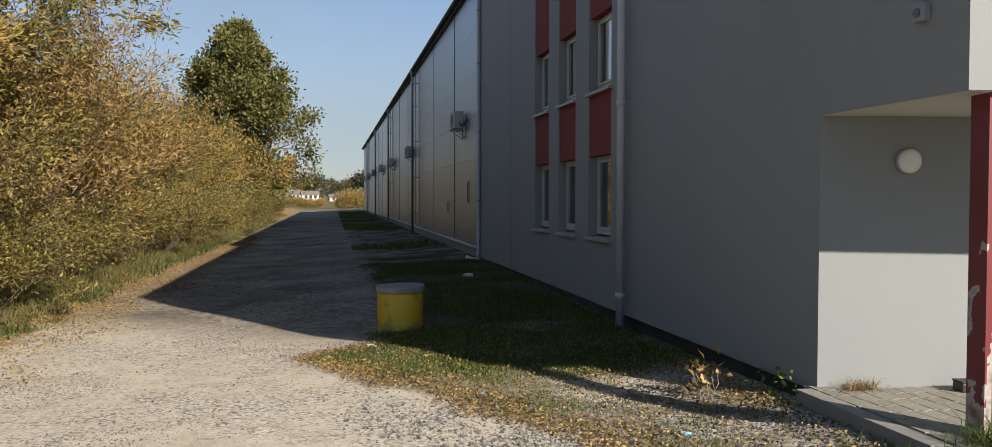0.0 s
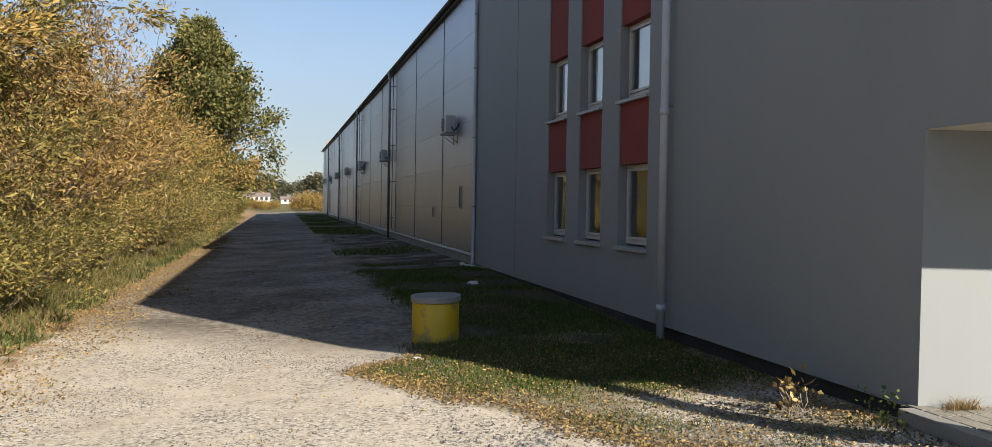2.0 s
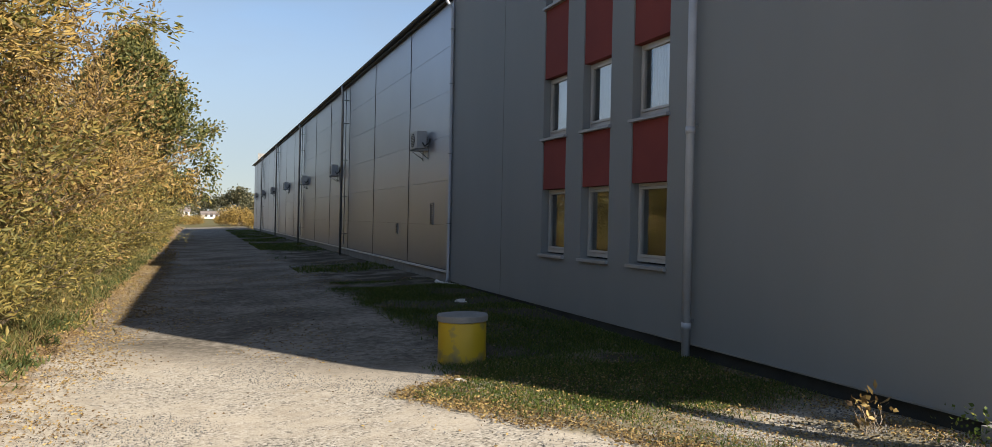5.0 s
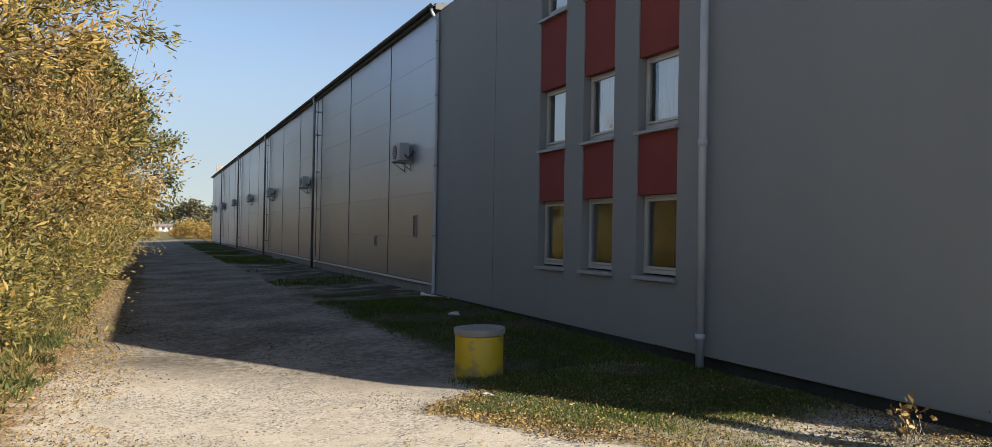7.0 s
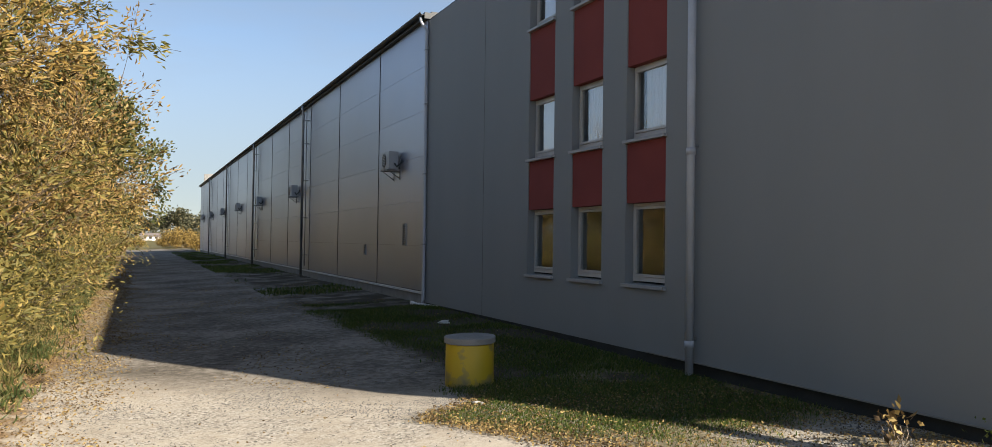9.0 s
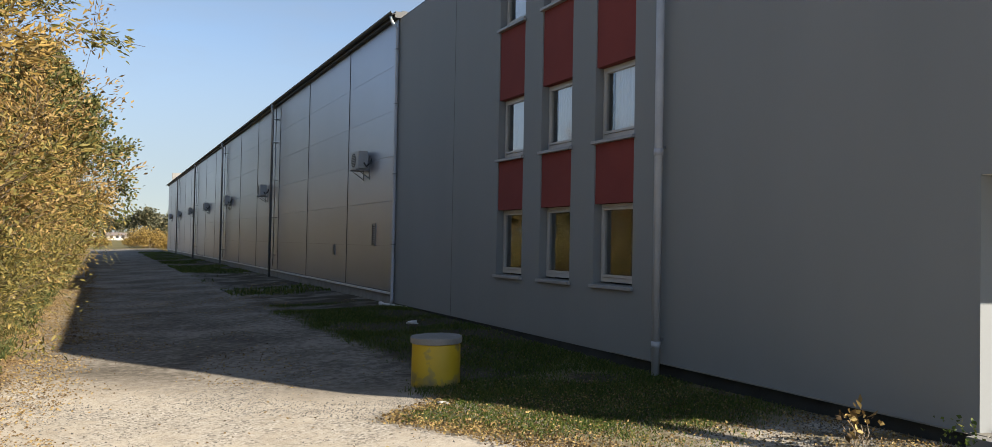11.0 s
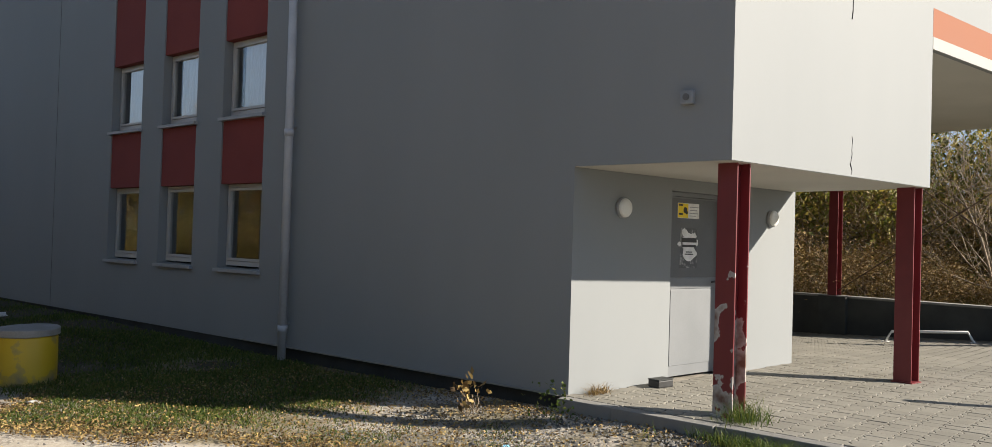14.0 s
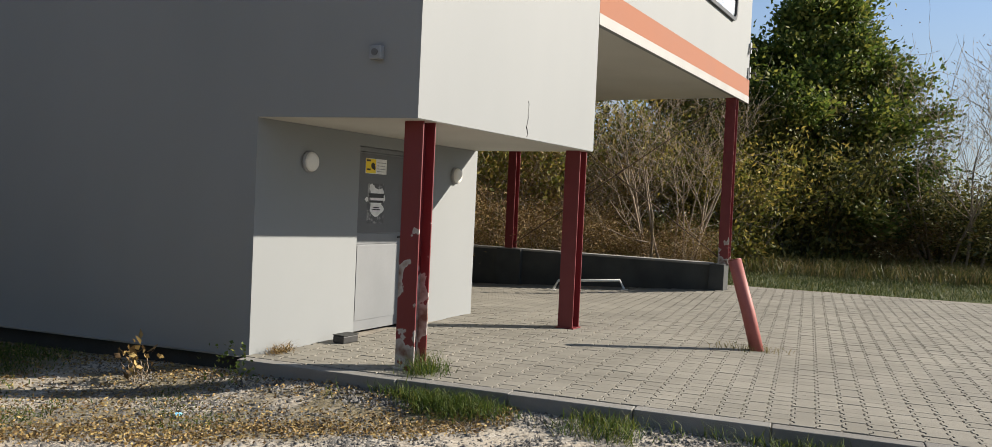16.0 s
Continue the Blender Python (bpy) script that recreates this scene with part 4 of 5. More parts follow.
# ---- plants ----
def leaf_mesh(name, centres, dirs, length, width, material, gen, droop=0.0):
    """Many single leaves, each a folded diamond, at the centres given."""
    n = len(centres)
    d = dirs + gen.normal(0, 0.55, (n, 3))
    d[:, 2] -= droop
    d /= np.linalg.norm(d, axis=1)[:, None] + 1e-9
    r = gen.normal(0, 1, (n, 3))
    s = np.cross(d, r)
    s /= np.linalg.norm(s, axis=1)[:, None] + 1e-9
    nn = np.cross(s, d)
    ln = length * gen.uniform(0.6, 1.35, (n, 1))
    wd = width * gen.uniform(0.7, 1.3, (n, 1))
    v = np.empty((n, 4, 3))
    v[:, 0] = centres
    v[:, 1] = centres + d * ln * 0.45 + s * wd / 2 + nn * ln * 0.06
    v[:, 2] = centres + d * ln - nn * ln * 0.10
    v[:, 3] = centres + d * ln * 0.45 - s * wd / 2 + nn * ln * 0.06
    base = (np.arange(n) * 4)[:, None, None]
    f = base + np.array([[0, 1, 2], [0, 2, 3]])[None]
    me = bpy.data.meshes.new(name)
    me.vertices.add(n * 4), me.loops.add(n * 6), me.polygons.add(n * 2)
    me.vertices.foreach_set("co", v.reshape(-1))
    me.loops.foreach_set("vertex_index", f.reshape(-1).astype(np.int32))
    me.polygons.foreach_set("loop_start", np.arange(0, n * 6, 3, dtype=np.int32))
    me.update(calc_edges=True)
    me.materials.append(material)
    return me


def grow(rng, bm, p, d, length, radius, depth, tips, spread=0.6, up=0.15, kids=(3, 5), sides=5, minr=0.004):
    """A limb with its side limbs; collects the points where leaves sit."""
    pts, rad, q, seg = [Vector(p)], [radius], Vector(d).normalized(), 5 if depth else 4
    for i in range(seg):
        q = (q + Vector((rng.gauss(0, 0.13), rng.gauss(0, 0.13), rng.gauss(up * 0.5, 0.08)))).normalized()
        pts.append(pts[-1] + q * length / seg)
        rad.append(max(radius * (1 - 0.75 * (i + 1) / seg), minr))
    tube_into(bm, pts, rad, max(sides, 3), False)
    if depth == 0:
        tips.extend((pts[i].lerp(pts[i + 1], rng.random()), q.copy()) for i in range(1, seg) for _ in range(2))
        return
    for _ in range(rng.randint(*kids)):
        t = rng.uniform(0.3, 1.0)
        k = min(int(t * seg), seg - 1)
        a = pts[k].lerp(pts[k + 1], t * seg - k)
        side = Vector((rng.gauss(0, 1), rng.gauss(0, 1), rng.gauss(0.25, 0.6))).normalized()
        grow(rng, bm, a, (q * (1 - spread) + side * spread).normalized(), length * rng.uniform(0.5, 0.75), max(rad[k] * 0.55, minr), depth - 1, tips, spread, up, kids, sides - 1, minr)


def shrub(name, seed, height, width, stems, leaves, leaf_len, leaf_wid, material, label, category="shrub", wood=TWIG, droop=0.2, clump=0.25, depth=2, trunk=0.03, kids=(3, 5), group="", lean=(0, 0), skirt=0.0):
    rng, gen = random.Random(seed), np.random.default_rng(seed)
    ob = thing(name, pose(0, 0, 0), label, category, group)
    bm, tips = bmesh.new(), []
    for i in range(stems):
        a = 2 * math.pi * (i + rng.random()) / stems
        r = width * 0.22 * rng.random() ** 0.5
        out = rng.uniform(0.15, 0.75)
        grow(rng, bm, (r * math.cos(a), r * math.sin(a), -0.1), (out * math.cos(a) * width / height + lean[0], out * math.sin(a) * width / height + lean[1], 1), height * rng.uniform(0.5, 0.78), trunk * rng.uniform(0.7, 1.2), depth, tips, 0.55, 0.12, kids)
    tagged(part("wood", bm, wood, ob), kind="stuff")
    if leaves:
        idx = gen.integers(0, len(tips), leaves)
        c = np.array([t[0][:] for t in tips])[idx] + gen.normal(0, clump, (leaves, 3))
        dd = np.array([t[1][:] for t in tips])[idx]
        low = int(leaves * skirt)
        if low:
            ang, far_out = gen.uniform(0, 2 * math.pi, low), width * 0.42 * np.sqrt(gen.random(low))
            c[:low] = np.column_stack((far_out * np.cos(ang), far_out * np.sin(ang), height * 0.34 * gen.random(low) ** 1.3))
        c[:, 2] = np.maximum(c[:, 2], 0.05 + 0.3 * gen.random(leaves))
        foliage = new("foliage", leaf_mesh("foliage", c, dd, leaf_len, leaf_wid, material, gen, droop))
        foliage.parent = ob
        tagged(foliage, kind="stuff")
    return ob


def tree(name, seed, height, crown_r, crown_base, leaves, leaf_len, leaf_wid, material, label, clump=0.45, trunk=0.2, limbs=16, group="", peak=0.55, depth=2, least=0.3):
    rng, gen = random.Random(seed), np.random.default_rng(seed)
    ob = thing(name, pose(0, 0, 0), label, "tree", group)
    bm, tips = bmesh.new(), []
    pts = [Vector((0.03 * height * math.sin(i * 1.3 + seed) * i / 8, 0.03 * height * math.cos(i * 1.7) * i / 8, height * 0.93 * i / 8 - 0.2)) for i in range(9)]
    tube_into(bm, pts, [trunk * (1 - 0.9 * i / 8) for i in range(9)], 10, False)
    part("trunk", bm, BARK, ob)
    bm = bmesh.new()
    for i in range(limbs):
        t = (i + rng.random()) / limbs
        z = crown_base + (height * 0.95 - crown_base) * t
        k = z / (height * 0.93) * 8
        a = pts[min(int(k), 7)].lerp(pts[min(int(k), 7) + 1], min(k - int(k), 1))
        shape = (1 - abs(t - peak * 0.6) / (1 - peak * 0.6) if t > peak * 0.6 else 0.6 + 0.4 * t / (peak * 0.6))
        ang = i * 2.4 + rng.uniform(-0.4, 0.4)
        grow(rng, bm, a, (math.cos(ang), math.sin(ang), rng.uniform(0.1, 0.7) + 0.7 * t), crown_r * (least + (1.05 - least) * max(shape, 0.1)) * rng.uniform(0.82, 1.02), trunk * 0.38 * (1 - 0.6 * t), depth, tips, 0.5, 0.08, (3, 5))
    tagged(part("limb_wood", bm, BARK, ob), kind="stuff")
    idx = gen.integers(0, len(tips), leaves)
    c = np.array([t[0][:] for t in tips])[idx] + gen.normal(0, clump, (leaves, 3))
    foliage = new("crown", leaf_mesh("crown", c, np.array([t[1][:] for t in tips])[idx], leaf_len, leaf_wid, material, gen, 0.1))
    foliage.parent = ob
    tagged(foliage, kind="stuff")
    return ob


def set_down(ob, x, y, turn=0.0, size=1.0, tall=1.0, z=None):
    m = Matrix.Translation((x, y, ground_z(x, y) if z is None else z)) @ Matrix.Rotation(radians(turn), 4, "Z")
    ob.scale = (size, size, size * tall)
    return m


def spread_copies(kinds, spots):
    """Places each kind once and then its copies."""
    used = set()
    for k, x, y, turn, size, tall in spots:
        src = kinds[k]
        m = Matrix.Translation((x, y, ground_z(x, y) - 0.03)) @ Matrix.Rotation(radians(turn), 4, "Z")
        target = src
        if k in used:
            target = copy_thing(src, m)
        used.add(k)
        target.matrix_basis = m @ Matrix.Diagonal((size, size, size * tall, 1))


HG = "thicket along the road"
kinds = [
    shrub("willow_shrub", 11, 5.6, 4.6, 15, 40000, 0.11, 0.033, WILLOW_LEAF, "golden-leaved willow shrub in autumn colour", group=HG, wood=HEDGE_TWIG, clump=0.13, skirt=0.1),
    shrub("willow_shrub", 12, 5.0, 4.8, 16, 37000, 0.108, 0.033, WILLOW_GREEN, "olive and yellow willow shrub beside the road", group=HG, wood=HEDGE_TWIG, clump=0.13, skirt=0.1),
    shrub("brown_shrub", 13, 4.4, 4.0, 18, 24000, 0.1, 0.035, BROWN_LEAF, "rusty half-bare shrub with pale twigs", group=HG, wood=HEDGE_TWIG, clump=0.11, skirt=0.08),
    shrub("bramble_shrub", 14, 2.0, 3.2, 14, 14000, 0.09, 0.028, WILLOW_GREEN, "low green and yellow undergrowth shrub", group=HG, wood=HEDGE_TWIG, trunk=0.012, clump=0.16),
    shrub("willow_shrub", 15, 5.4, 4.8, 9, 6500, 0.20, 0.075, WILLOW_LEAF, "golden-leaved willow shrub far along the road", group=HG, wood=HEDGE_TWIG, clump=0.2),
    shrub("willow_shrub", 16, 4.8, 4.8, 9, 6000, 0.19, 0.08, WILLOW_GREEN, "olive willow shrub far along the road", group=HG, wood=HEDGE_TWIG, clump=0.2),
]
rng = random.Random(21)
spots = []
for i in range(15):
    y = 9.0 + i * 3.6 + i * i * 0.12
    spots.append(((0, 1, 2, 0, 2, 1, 0)[i] if i < 7 else 4 + i % 2, -7.0 + rng.uniform(-0.4, 0.4), y, rng.uniform(0, 360), rng.uniform(0.9, 1.1), rng.uniform(0.92, 1.1) * (0.84 if i < 3 else 1)))
    spots.append(((3, 2, 3, 3)[i % 4] if i % 4 != 1 else 3, -5.5 + rng.uniform(-0.2, 0.3), y + 1.5, rng.uniform(0, 360), rng.uniform(0.8, 1.05), rng.uniform(0.85, 1.1)))
    if i < 8 and i % 2 == 0:
        spots.append((4 + i // 2 % 2, -10.3 + rng.uniform(-0.6, 0.6), y + 1.2, rng.uniform(0, 360), 1.15, 1.1))
spread_copies(kinds, spots)
willow = shrub("willow_tree", 31, 9.0, 5.0, 9, 34000, 0.13, 0.04, WILLOW_PALE, "tall golden willow overhanging the road", "tree", clump=0.1, depth=3, trunk=0.06, kids=(2, 4), lean=(0.05, 0.0), wood=BARK)
willow.matrix_basis = pose(-8.8, 15.8, ground_z(-8.8, 15.8), 0, 0, 150)
oak = tree("oak_tree", 43, 14.9, 4.6, 2.0, 64000, 0.27, 0.17, OAK_LEAF, "broad dark green oak turning brown", clump=0.34, trunk=0.34, limbs=56, peak=0.3, least=0.08)
oak.matrix_basis = pose(-6.9, 66.0, 0)

# ---- trees behind the paving ----
BG = "trees behind the paving"
t1 = tree("ash_tree", 51, 11.4, 3.5, 0.8, 84000, 0.19, 0.11, GREEN_LEAF, "dense green tree behind the paving", clump=0.24, trunk=0.16, limbs=44, group=BG, peak=0.35, least=0.15)
t1.matrix_basis = pose(29.0, 1.5, 0.1, 0, 0, 200) @ Matrix.Diagonal((1.02, 1.02, 0.86, 1))
back = [
    shrub("leafy_shrub", 61, 4.0, 4.2, 13, 11000, 0.15, 0.07, BACK_LEAF, "olive-leaved shrub at the wood's edge", skirt=0.24, group=BG),
    shrub("bare_shrub", 62, 4.6, 4.0, 12, 500, 0.07, 0.03, BROWN_LEAF, "bare many-stemmed shrub with pale twigs", group=BG, trunk=0.045, depth=3, kids=(3, 4)),
    shrub("brown_shrub", 63, 3.2, 3.8, 14, 10000, 0.10, 0.045, BROWN_LEAF, "brownish autumn shrub at the wood's edge", skirt=0.24, group=BG),
    tree("young_tree", 64, 7.6, 2.8, 0.6, 13000, 0.18, 0.105, BACK_LEAF, "slim dark tree at the wood's edge", clump=0.35, trunk=0.1, limbs=26, group=BG),
    shrub("dark_shrub", 65, 4.1, 4.2, 13, 11500, 0.17, 0.075, SHADE_LEAF, "dark thin-leaved shrub at the wood's edge", skirt=0.24, group=BG, wood=BARK),
]
spots = []
rng = random.Random(8)
for i in range(13):
    a = i / 12
    x, y = 19.0 + 6.5 * a + rng.uniform(-0.5, 0.5), 15.0 - 27 * a + rng.uniform(-0.5, 0.5)
    x += 4.0 * smooth01(4.0, 1.0, y)
    spots.append(((0, 2, 0, 2, 0)[i % 5] if y > 2 else (4, 2, 4)[i % 3], x + 2.0, y, rng.uniform(0, 360), rng.uniform(0.9, 1.2), rng.uniform(0.9, 1.15) * (1 if y > 0 else 0.68)))
    spots.append(((3, 0, 3)[i % 3] if y > 1.5 else 4, x + 5.0, y + 1.5, rng.uniform(0, 360), rng.uniform(0.85, 1.15), rng.uniform(0.75, 0.95) * (1 if y > 0 else 0.62)))
spots += [(2, 17.4, 9.2, 30, 0.75, 0.8), (2, 18.0, 7.0, 75, 0.7, 0.75), (2, 17.2, 11.4, 140, 0.8, 0.9), (2, 18.3, 4.6, 200, 0.6, 0.7), (2, 17.9, 13.5, 250, 0.85, 0.9)]
spots += [(1, 18.6, 4.7, 20, 0.98, 1.05), (1, 20.8, 8.6, 120, 0.8, 0.9), (1, 26.0, -5.6, 230, 1.25, 1.1), (1, 27.2, -8.2, 80, 1.25, 1.2), (1, 27.6, -2.8, 150, 1.2, 1.2)]
spread_copies(back, spots)

# ---- distance ----
far = [
    tree("far_tree", 71, 11, 5.0, 1.5, 1800, 0.9, 0.7, FAR_LEAF, "hazy distant tree on the horizon", clump=1.1, trunk=0.3, limbs=9, group="distant trees", depth=1),
    shrub("field_bush", 72, 3.2, 4.5, 8, 2200, 0.28, 0.16, WILLOW_LEAF, "golden bush at the end of the hall", depth=1, clump=0.4, group="bushes beyond the hall"),
]
rng = random.Random(3)
spots = [(1, 3.0 + 1.2 * i, 137 + 3.5 * i, 40 * i, 0.85 + 0.1 * (i % 3), 0.95) for i in range(4)]
spots += [(1, rng.uniform(-30, 8), rng.uniform(150, 190), rng.uniform(0, 360), rng.uniform(0.5, 0.8), 0.7) for i in range(16)]
spots += [(0, rng.uniform(-130, 60), rng.uniform(440, 540), rng.uniform(0, 360), rng.uniform(0.9, 1.5), 0.9) for i in range(34)]
spread_copies(far, spots)


def far_house(x, y, w, d, h, turn, name="house", label="pale distant house with a dark pitched roof"):
    hs = thing(name, pose(x, y, 0, 0, 0, turn), label, "house", "distant houses")
    part("wall", box((-w / 2, -d / 2, 0), (w / 2, d / 2, h)), WALL_FAR, hs)
    bm = bmesh.new()
    v = [bm.verts.new(p) for p in ((-w / 2 - 0.4, -d / 2 - 0.4, h), (w / 2 + 0.4, -d / 2 - 0.4, h), (w / 2 + 0.4, d / 2 + 0.4, h), (-w / 2 - 0.4, d / 2 + 0.4, h), (-w / 2 - 0.4, 0, h + d * 0.32), (w / 2 + 0.4, 0, h + d * 0.32))]
    for q in ((3, 2, 1, 0), (0, 1, 5, 4), (2, 3, 4, 5), (1, 2, 5), (3, 0, 4)):
        bm.faces.new([v[i] for i in q])
    part("roof", bm, ROOF_FAR, hs)
    for i in range(3):
        part("window", box((-w * 0.35 + i * w * 0.28, -d / 2 - 0.05, h * 0.45), (-w * 0.35 + i * w * 0.28 + 1.2, -d / 2 + 0.02, h * 0.45 + 1.4)), DARK_ROOM, hs)


far_house(-9.6, 400, 7.6, 6, 2.9, 8)
far_house(-17, 420, 7, 6, 3.2, -10)
far_house(3.2, 395, 8, 5, 1.7, 4, "shed", "low white distant shed with a shallow roof")
far_house(-34, 430, 10, 9, 4.5, 20)

# ---- small plants and litter by the wall ----
gen = np.random.default_rng(77)


def blades(name, pts, height, width, material, label, category="grass", lean=0.5):
    n = len(pts)
    d = np.column_stack((gen.normal(0, lean, n), gen.normal(0, lean, n), np.ones(n)))
    d /= np.linalg.norm(d, axis=1)[:, None]
    ang = gen.uniform(0, math.pi, n)
    s = np.column_stack((np.cos(ang), np.sin(ang), np.zeros(n))) * width / 2
    h = height * gen.uniform(0.4, 1.3, (n, 1))
    bend = np.column_stack((gen.normal(0, 0.3, n), gen.normal(0, 0.3, n), np.full(n, -0.15)))
    v = np.empty((n, 5, 3))
    v[:, 0], v[:, 1] = pts - s, pts + s
    v[:, 2], v[:, 3] = pts + d * h * 0.55 + s * 0.7, pts + d * h * 0.55 - s * 0.7
    v[:, 4] = pts + d * h + bend * h
    base = (np.arange(n) * 5)[:, None, None]
    f = base + np.array([[0, 1, 2], [0, 2, 3], [3, 2, 4]])[None]
    me = bpy.data.meshes.new(name)
    me.vertices.add(n * 5), me.loops.add(n * 9), me.polygons.add(n * 3)
    me.vertices.foreach_set("co", v.reshape(-1))
    me.loops.foreach_set("vertex_index", f.reshape(-1).astype(np.int32))
    me.polygons.foreach_set("loop_start", np.arange(0, n * 9, 3, dtype=np.int32))
    me.update(calc_edges=True)
    me.materials.append(material)
    return tagged(new(name, me), label, category, kind="stuff")


def scatter(n, x0, x1, y0, y1, keep):
    out = []
    xs_, ys_, rs_ = gen.uniform(x0, x1, n), gen.uniform(y0, y1, n), gen.random(n)
    for x, y, r in zip(xs_, ys_, rs_):
        if r < keep(x, y):
            out.append((x, y, ground_z(x, y)))
    return np.array(out)


def patchy(x, y, s=0.9, lo=-0.1, hi=0.25, o=0.0):
    return smooth01(lo, hi, noise.noise((x * s + o, y * s, o)))


def wall_grass(x, y):
    edge = 1.0 + 0.7 * noise.noise((y * 0.5, 2, 1)) - 0.35 * smooth01(12, 9, y)
    return smooth01(edge - 0.25, edge + 0.35, x) * smooth01(7.6, 9.3, y + 0.5 * noise.noise((x, 1, 5))) * (0.1 + 0.9 * patchy(x, y, 0.7, -0.25, 0.25)) * (1 if y < 22 else 0.5 * patchy(x, y, 0.3))


blades("grass", scatter(120000, 0.2, 3.95, 7, 24, wall_grass), 0.065, 0.011, GRASS, "short patchy grass along the wall")
blades("far_grass", scatter(26000, 0.8, 3.9, 24, 100, lambda x, y: patchy(x, y, 0.25, -0.05, 0.2)), 0.13, 0.03, GRASS, "patchy grass along the hall")
blades("verge_grass", scatter(34000, -5.6, -3.6, 6, 90, lambda x, y: smooth01(-4.0, -4.7, x + 0.4 * noise.noise((y * 0.7, 0, 0))) * (1 if y < 45 else 0.5)), 0.30, 0.013, DRY_GRASS, "long half-dry grass under the hedge")
blades("verge_weeds", scatter(60000, -5.4, -3.5, 6, 70, lambda x, y: smooth01(-3.9, -4.3, x + 0.35 * noise.noise((y * 0.9, 3, 0))) * (0.25 + 0.75 * patchy(x, y, 0.8, -0.2, 0.2, 23)) * (1 if y < 40 else 0.6)), 0.17, 0.026, WEED, "green leafy weeds at the foot of the hedge", "weeds", lean=0.8)
blades("kerb_grass", scatter(26000, 3.15, 3.74, 0.6, 5.2, lambda x, y: smooth01(3.3, 3.7, x + 0.3 * noise.noise((y * 1.3, 0, 9))) * patchy(x, y, 1.1, -0.2, 0.3) * (0.3 if y < 2.6 else 1)), 0.14, 0.007, GRASS, "green grass tufts along the kerb")
blades("back_grass", np.array([(x, y, 0.1) for x, y in zip(gen.uniform(15.6, 27, 60000), gen.uniform(-14, 8, 60000)) if x > 15.9 + 0.35 * max(0, 1 - y) + 0.3 * noise.noise((y * 1.5, 0, 2))]), 0.12, 0.016, WEED, "rough green grass strip behind the paving")


def inward(x, y):
    """How far a place lies inside the edge of the driven gravel."""
    return min(x + 0.632 * y - 5.52, x - (y - 9.9)) + 0.3 * noise.noise((x * 1.3, y * 1.3, 4)) + 0.12 * noise.noise((x * 5, y * 5, 6))


blades("yard_grass", scatter(90000, -0.6, 3.74, 4.0, 10.5, lambda x, y: smooth01(0.15, 0.5, inward(x, y)) * (smooth01(7.7, 8.7, y) + 0.5 * patchy(x, y, 0.9, 0.0, 0.3, 5)) * max(smooth01(7.9, 8.6, y), 0.25 + 0.75 * patchy(x, y, 1.4, -0.25, 0.15, 13))), 0.04, 0.009, GRASS, "thin patchy grass in the coarse gravel")
blades("wild_grass", np.array([(18.2 + 6.5 * a + u, 15.5 - 28 * a, 0.05) for a, u in zip(gen.random(17000), gen.uniform(-0.4, 5, 17000))]), 0.55, 0.03, WILD_GRASS, "tall dry grass at the wood's edge", lean=0.35)


def flat_leaves(name, pts, size, label, lift=0.012):
    n = len(pts)
    dirs = np.column_stack((gen.normal(0, 1, n), gen.normal(0, 1, n), gen.normal(0.1, 0.15, n)))
    return tagged(new(name, leaf_mesh(name, pts + np.array([0, 0, lift]), dirs * 2, size, size * 0.55, LITTER, gen)), label, "fallen leaves", kind="stuff")


flat_leaves("verge_litter", scatter(56000, -4.4, -2.0, 6, 44, lambda x, y: smooth01(-2.75, -3.5, x + 0.6 * noise.noise((y * 0.5, 4, 0)) + 0.4 * noise.noise((x * 2, y * 2, 8))) * (0.22 if y < 9 else 0.6 if y < 13 else 1)), 0.033, "brown fallen leaves along the hedge")
flat_leaves("yard_litter", scatter(120000, -0.9, 3.9, 3.5, 12.0, lambda x, y: smooth01(-0.15, 0.2, inward(x, y)) * smooth01(11.5, 9.5, y) * (0.05 + max(smooth01(0.8, 0.3, inward(x, y)) * 0.75, 0.42 * patchy(x, y, 0.9, 0.02, 0.27, 3) * smooth01(8.6, 7.6, y), 0.1))), 0.03, "yellow and brown fallen leaves on the gravel", 0.02)
flat_leaves("road_litter", scatter(30000, -3.2, 3.5, 3, 36, lambda x, y: (0.05 + 0.8 * patchy(x, y, 0.55, 0.05, 0.25, 7)) * (1 if y > 12 else 0.12)), 0.03, "single fallen leaves on the road")


def stones(name, pts, size, label):
    n = len(pts)
    octa = np.array([(1, 0, -0.3), (0, 1, -0.3), (-1, 0, -0.3), (0, -1, -0.3), (0, 0, 0.8)], float)
    sz = size * np.minimum(gen.lognormal(0, 0.4, (n, 1, 1)), 2.0)
    v = pts[:, None, :] + octa[None] * sz * gen.uniform(0.55, 1.25, (n, 5, 3)) + gen.normal(0, 0.25, (n, 5, 3)) * sz
    f = (np.arange(n) * 5)[:, None, None] + np.array([(0, 1, 4), (1, 2, 4), (2, 3, 4), (3, 0, 4)])[None]
    me = bpy.data.meshes.new(name)
    me.vertices.add(n * 5), me.loops.add(n * 12), me.polygons.add(n * 4)
    me.vertices.foreach_set("co", v.reshape(-1))
    me.loops.foreach_set("vertex_index", f.reshape(-1).astype(np.int32))
    me.polygons.foreach_set("loop_start", np.arange(0, n * 12, 3, dtype=np.int32))
    me.update(calc_edges=True)
    me.materials.append(STONE)
    return tagged(new(name, me), label, "gravel", kind="stuff")


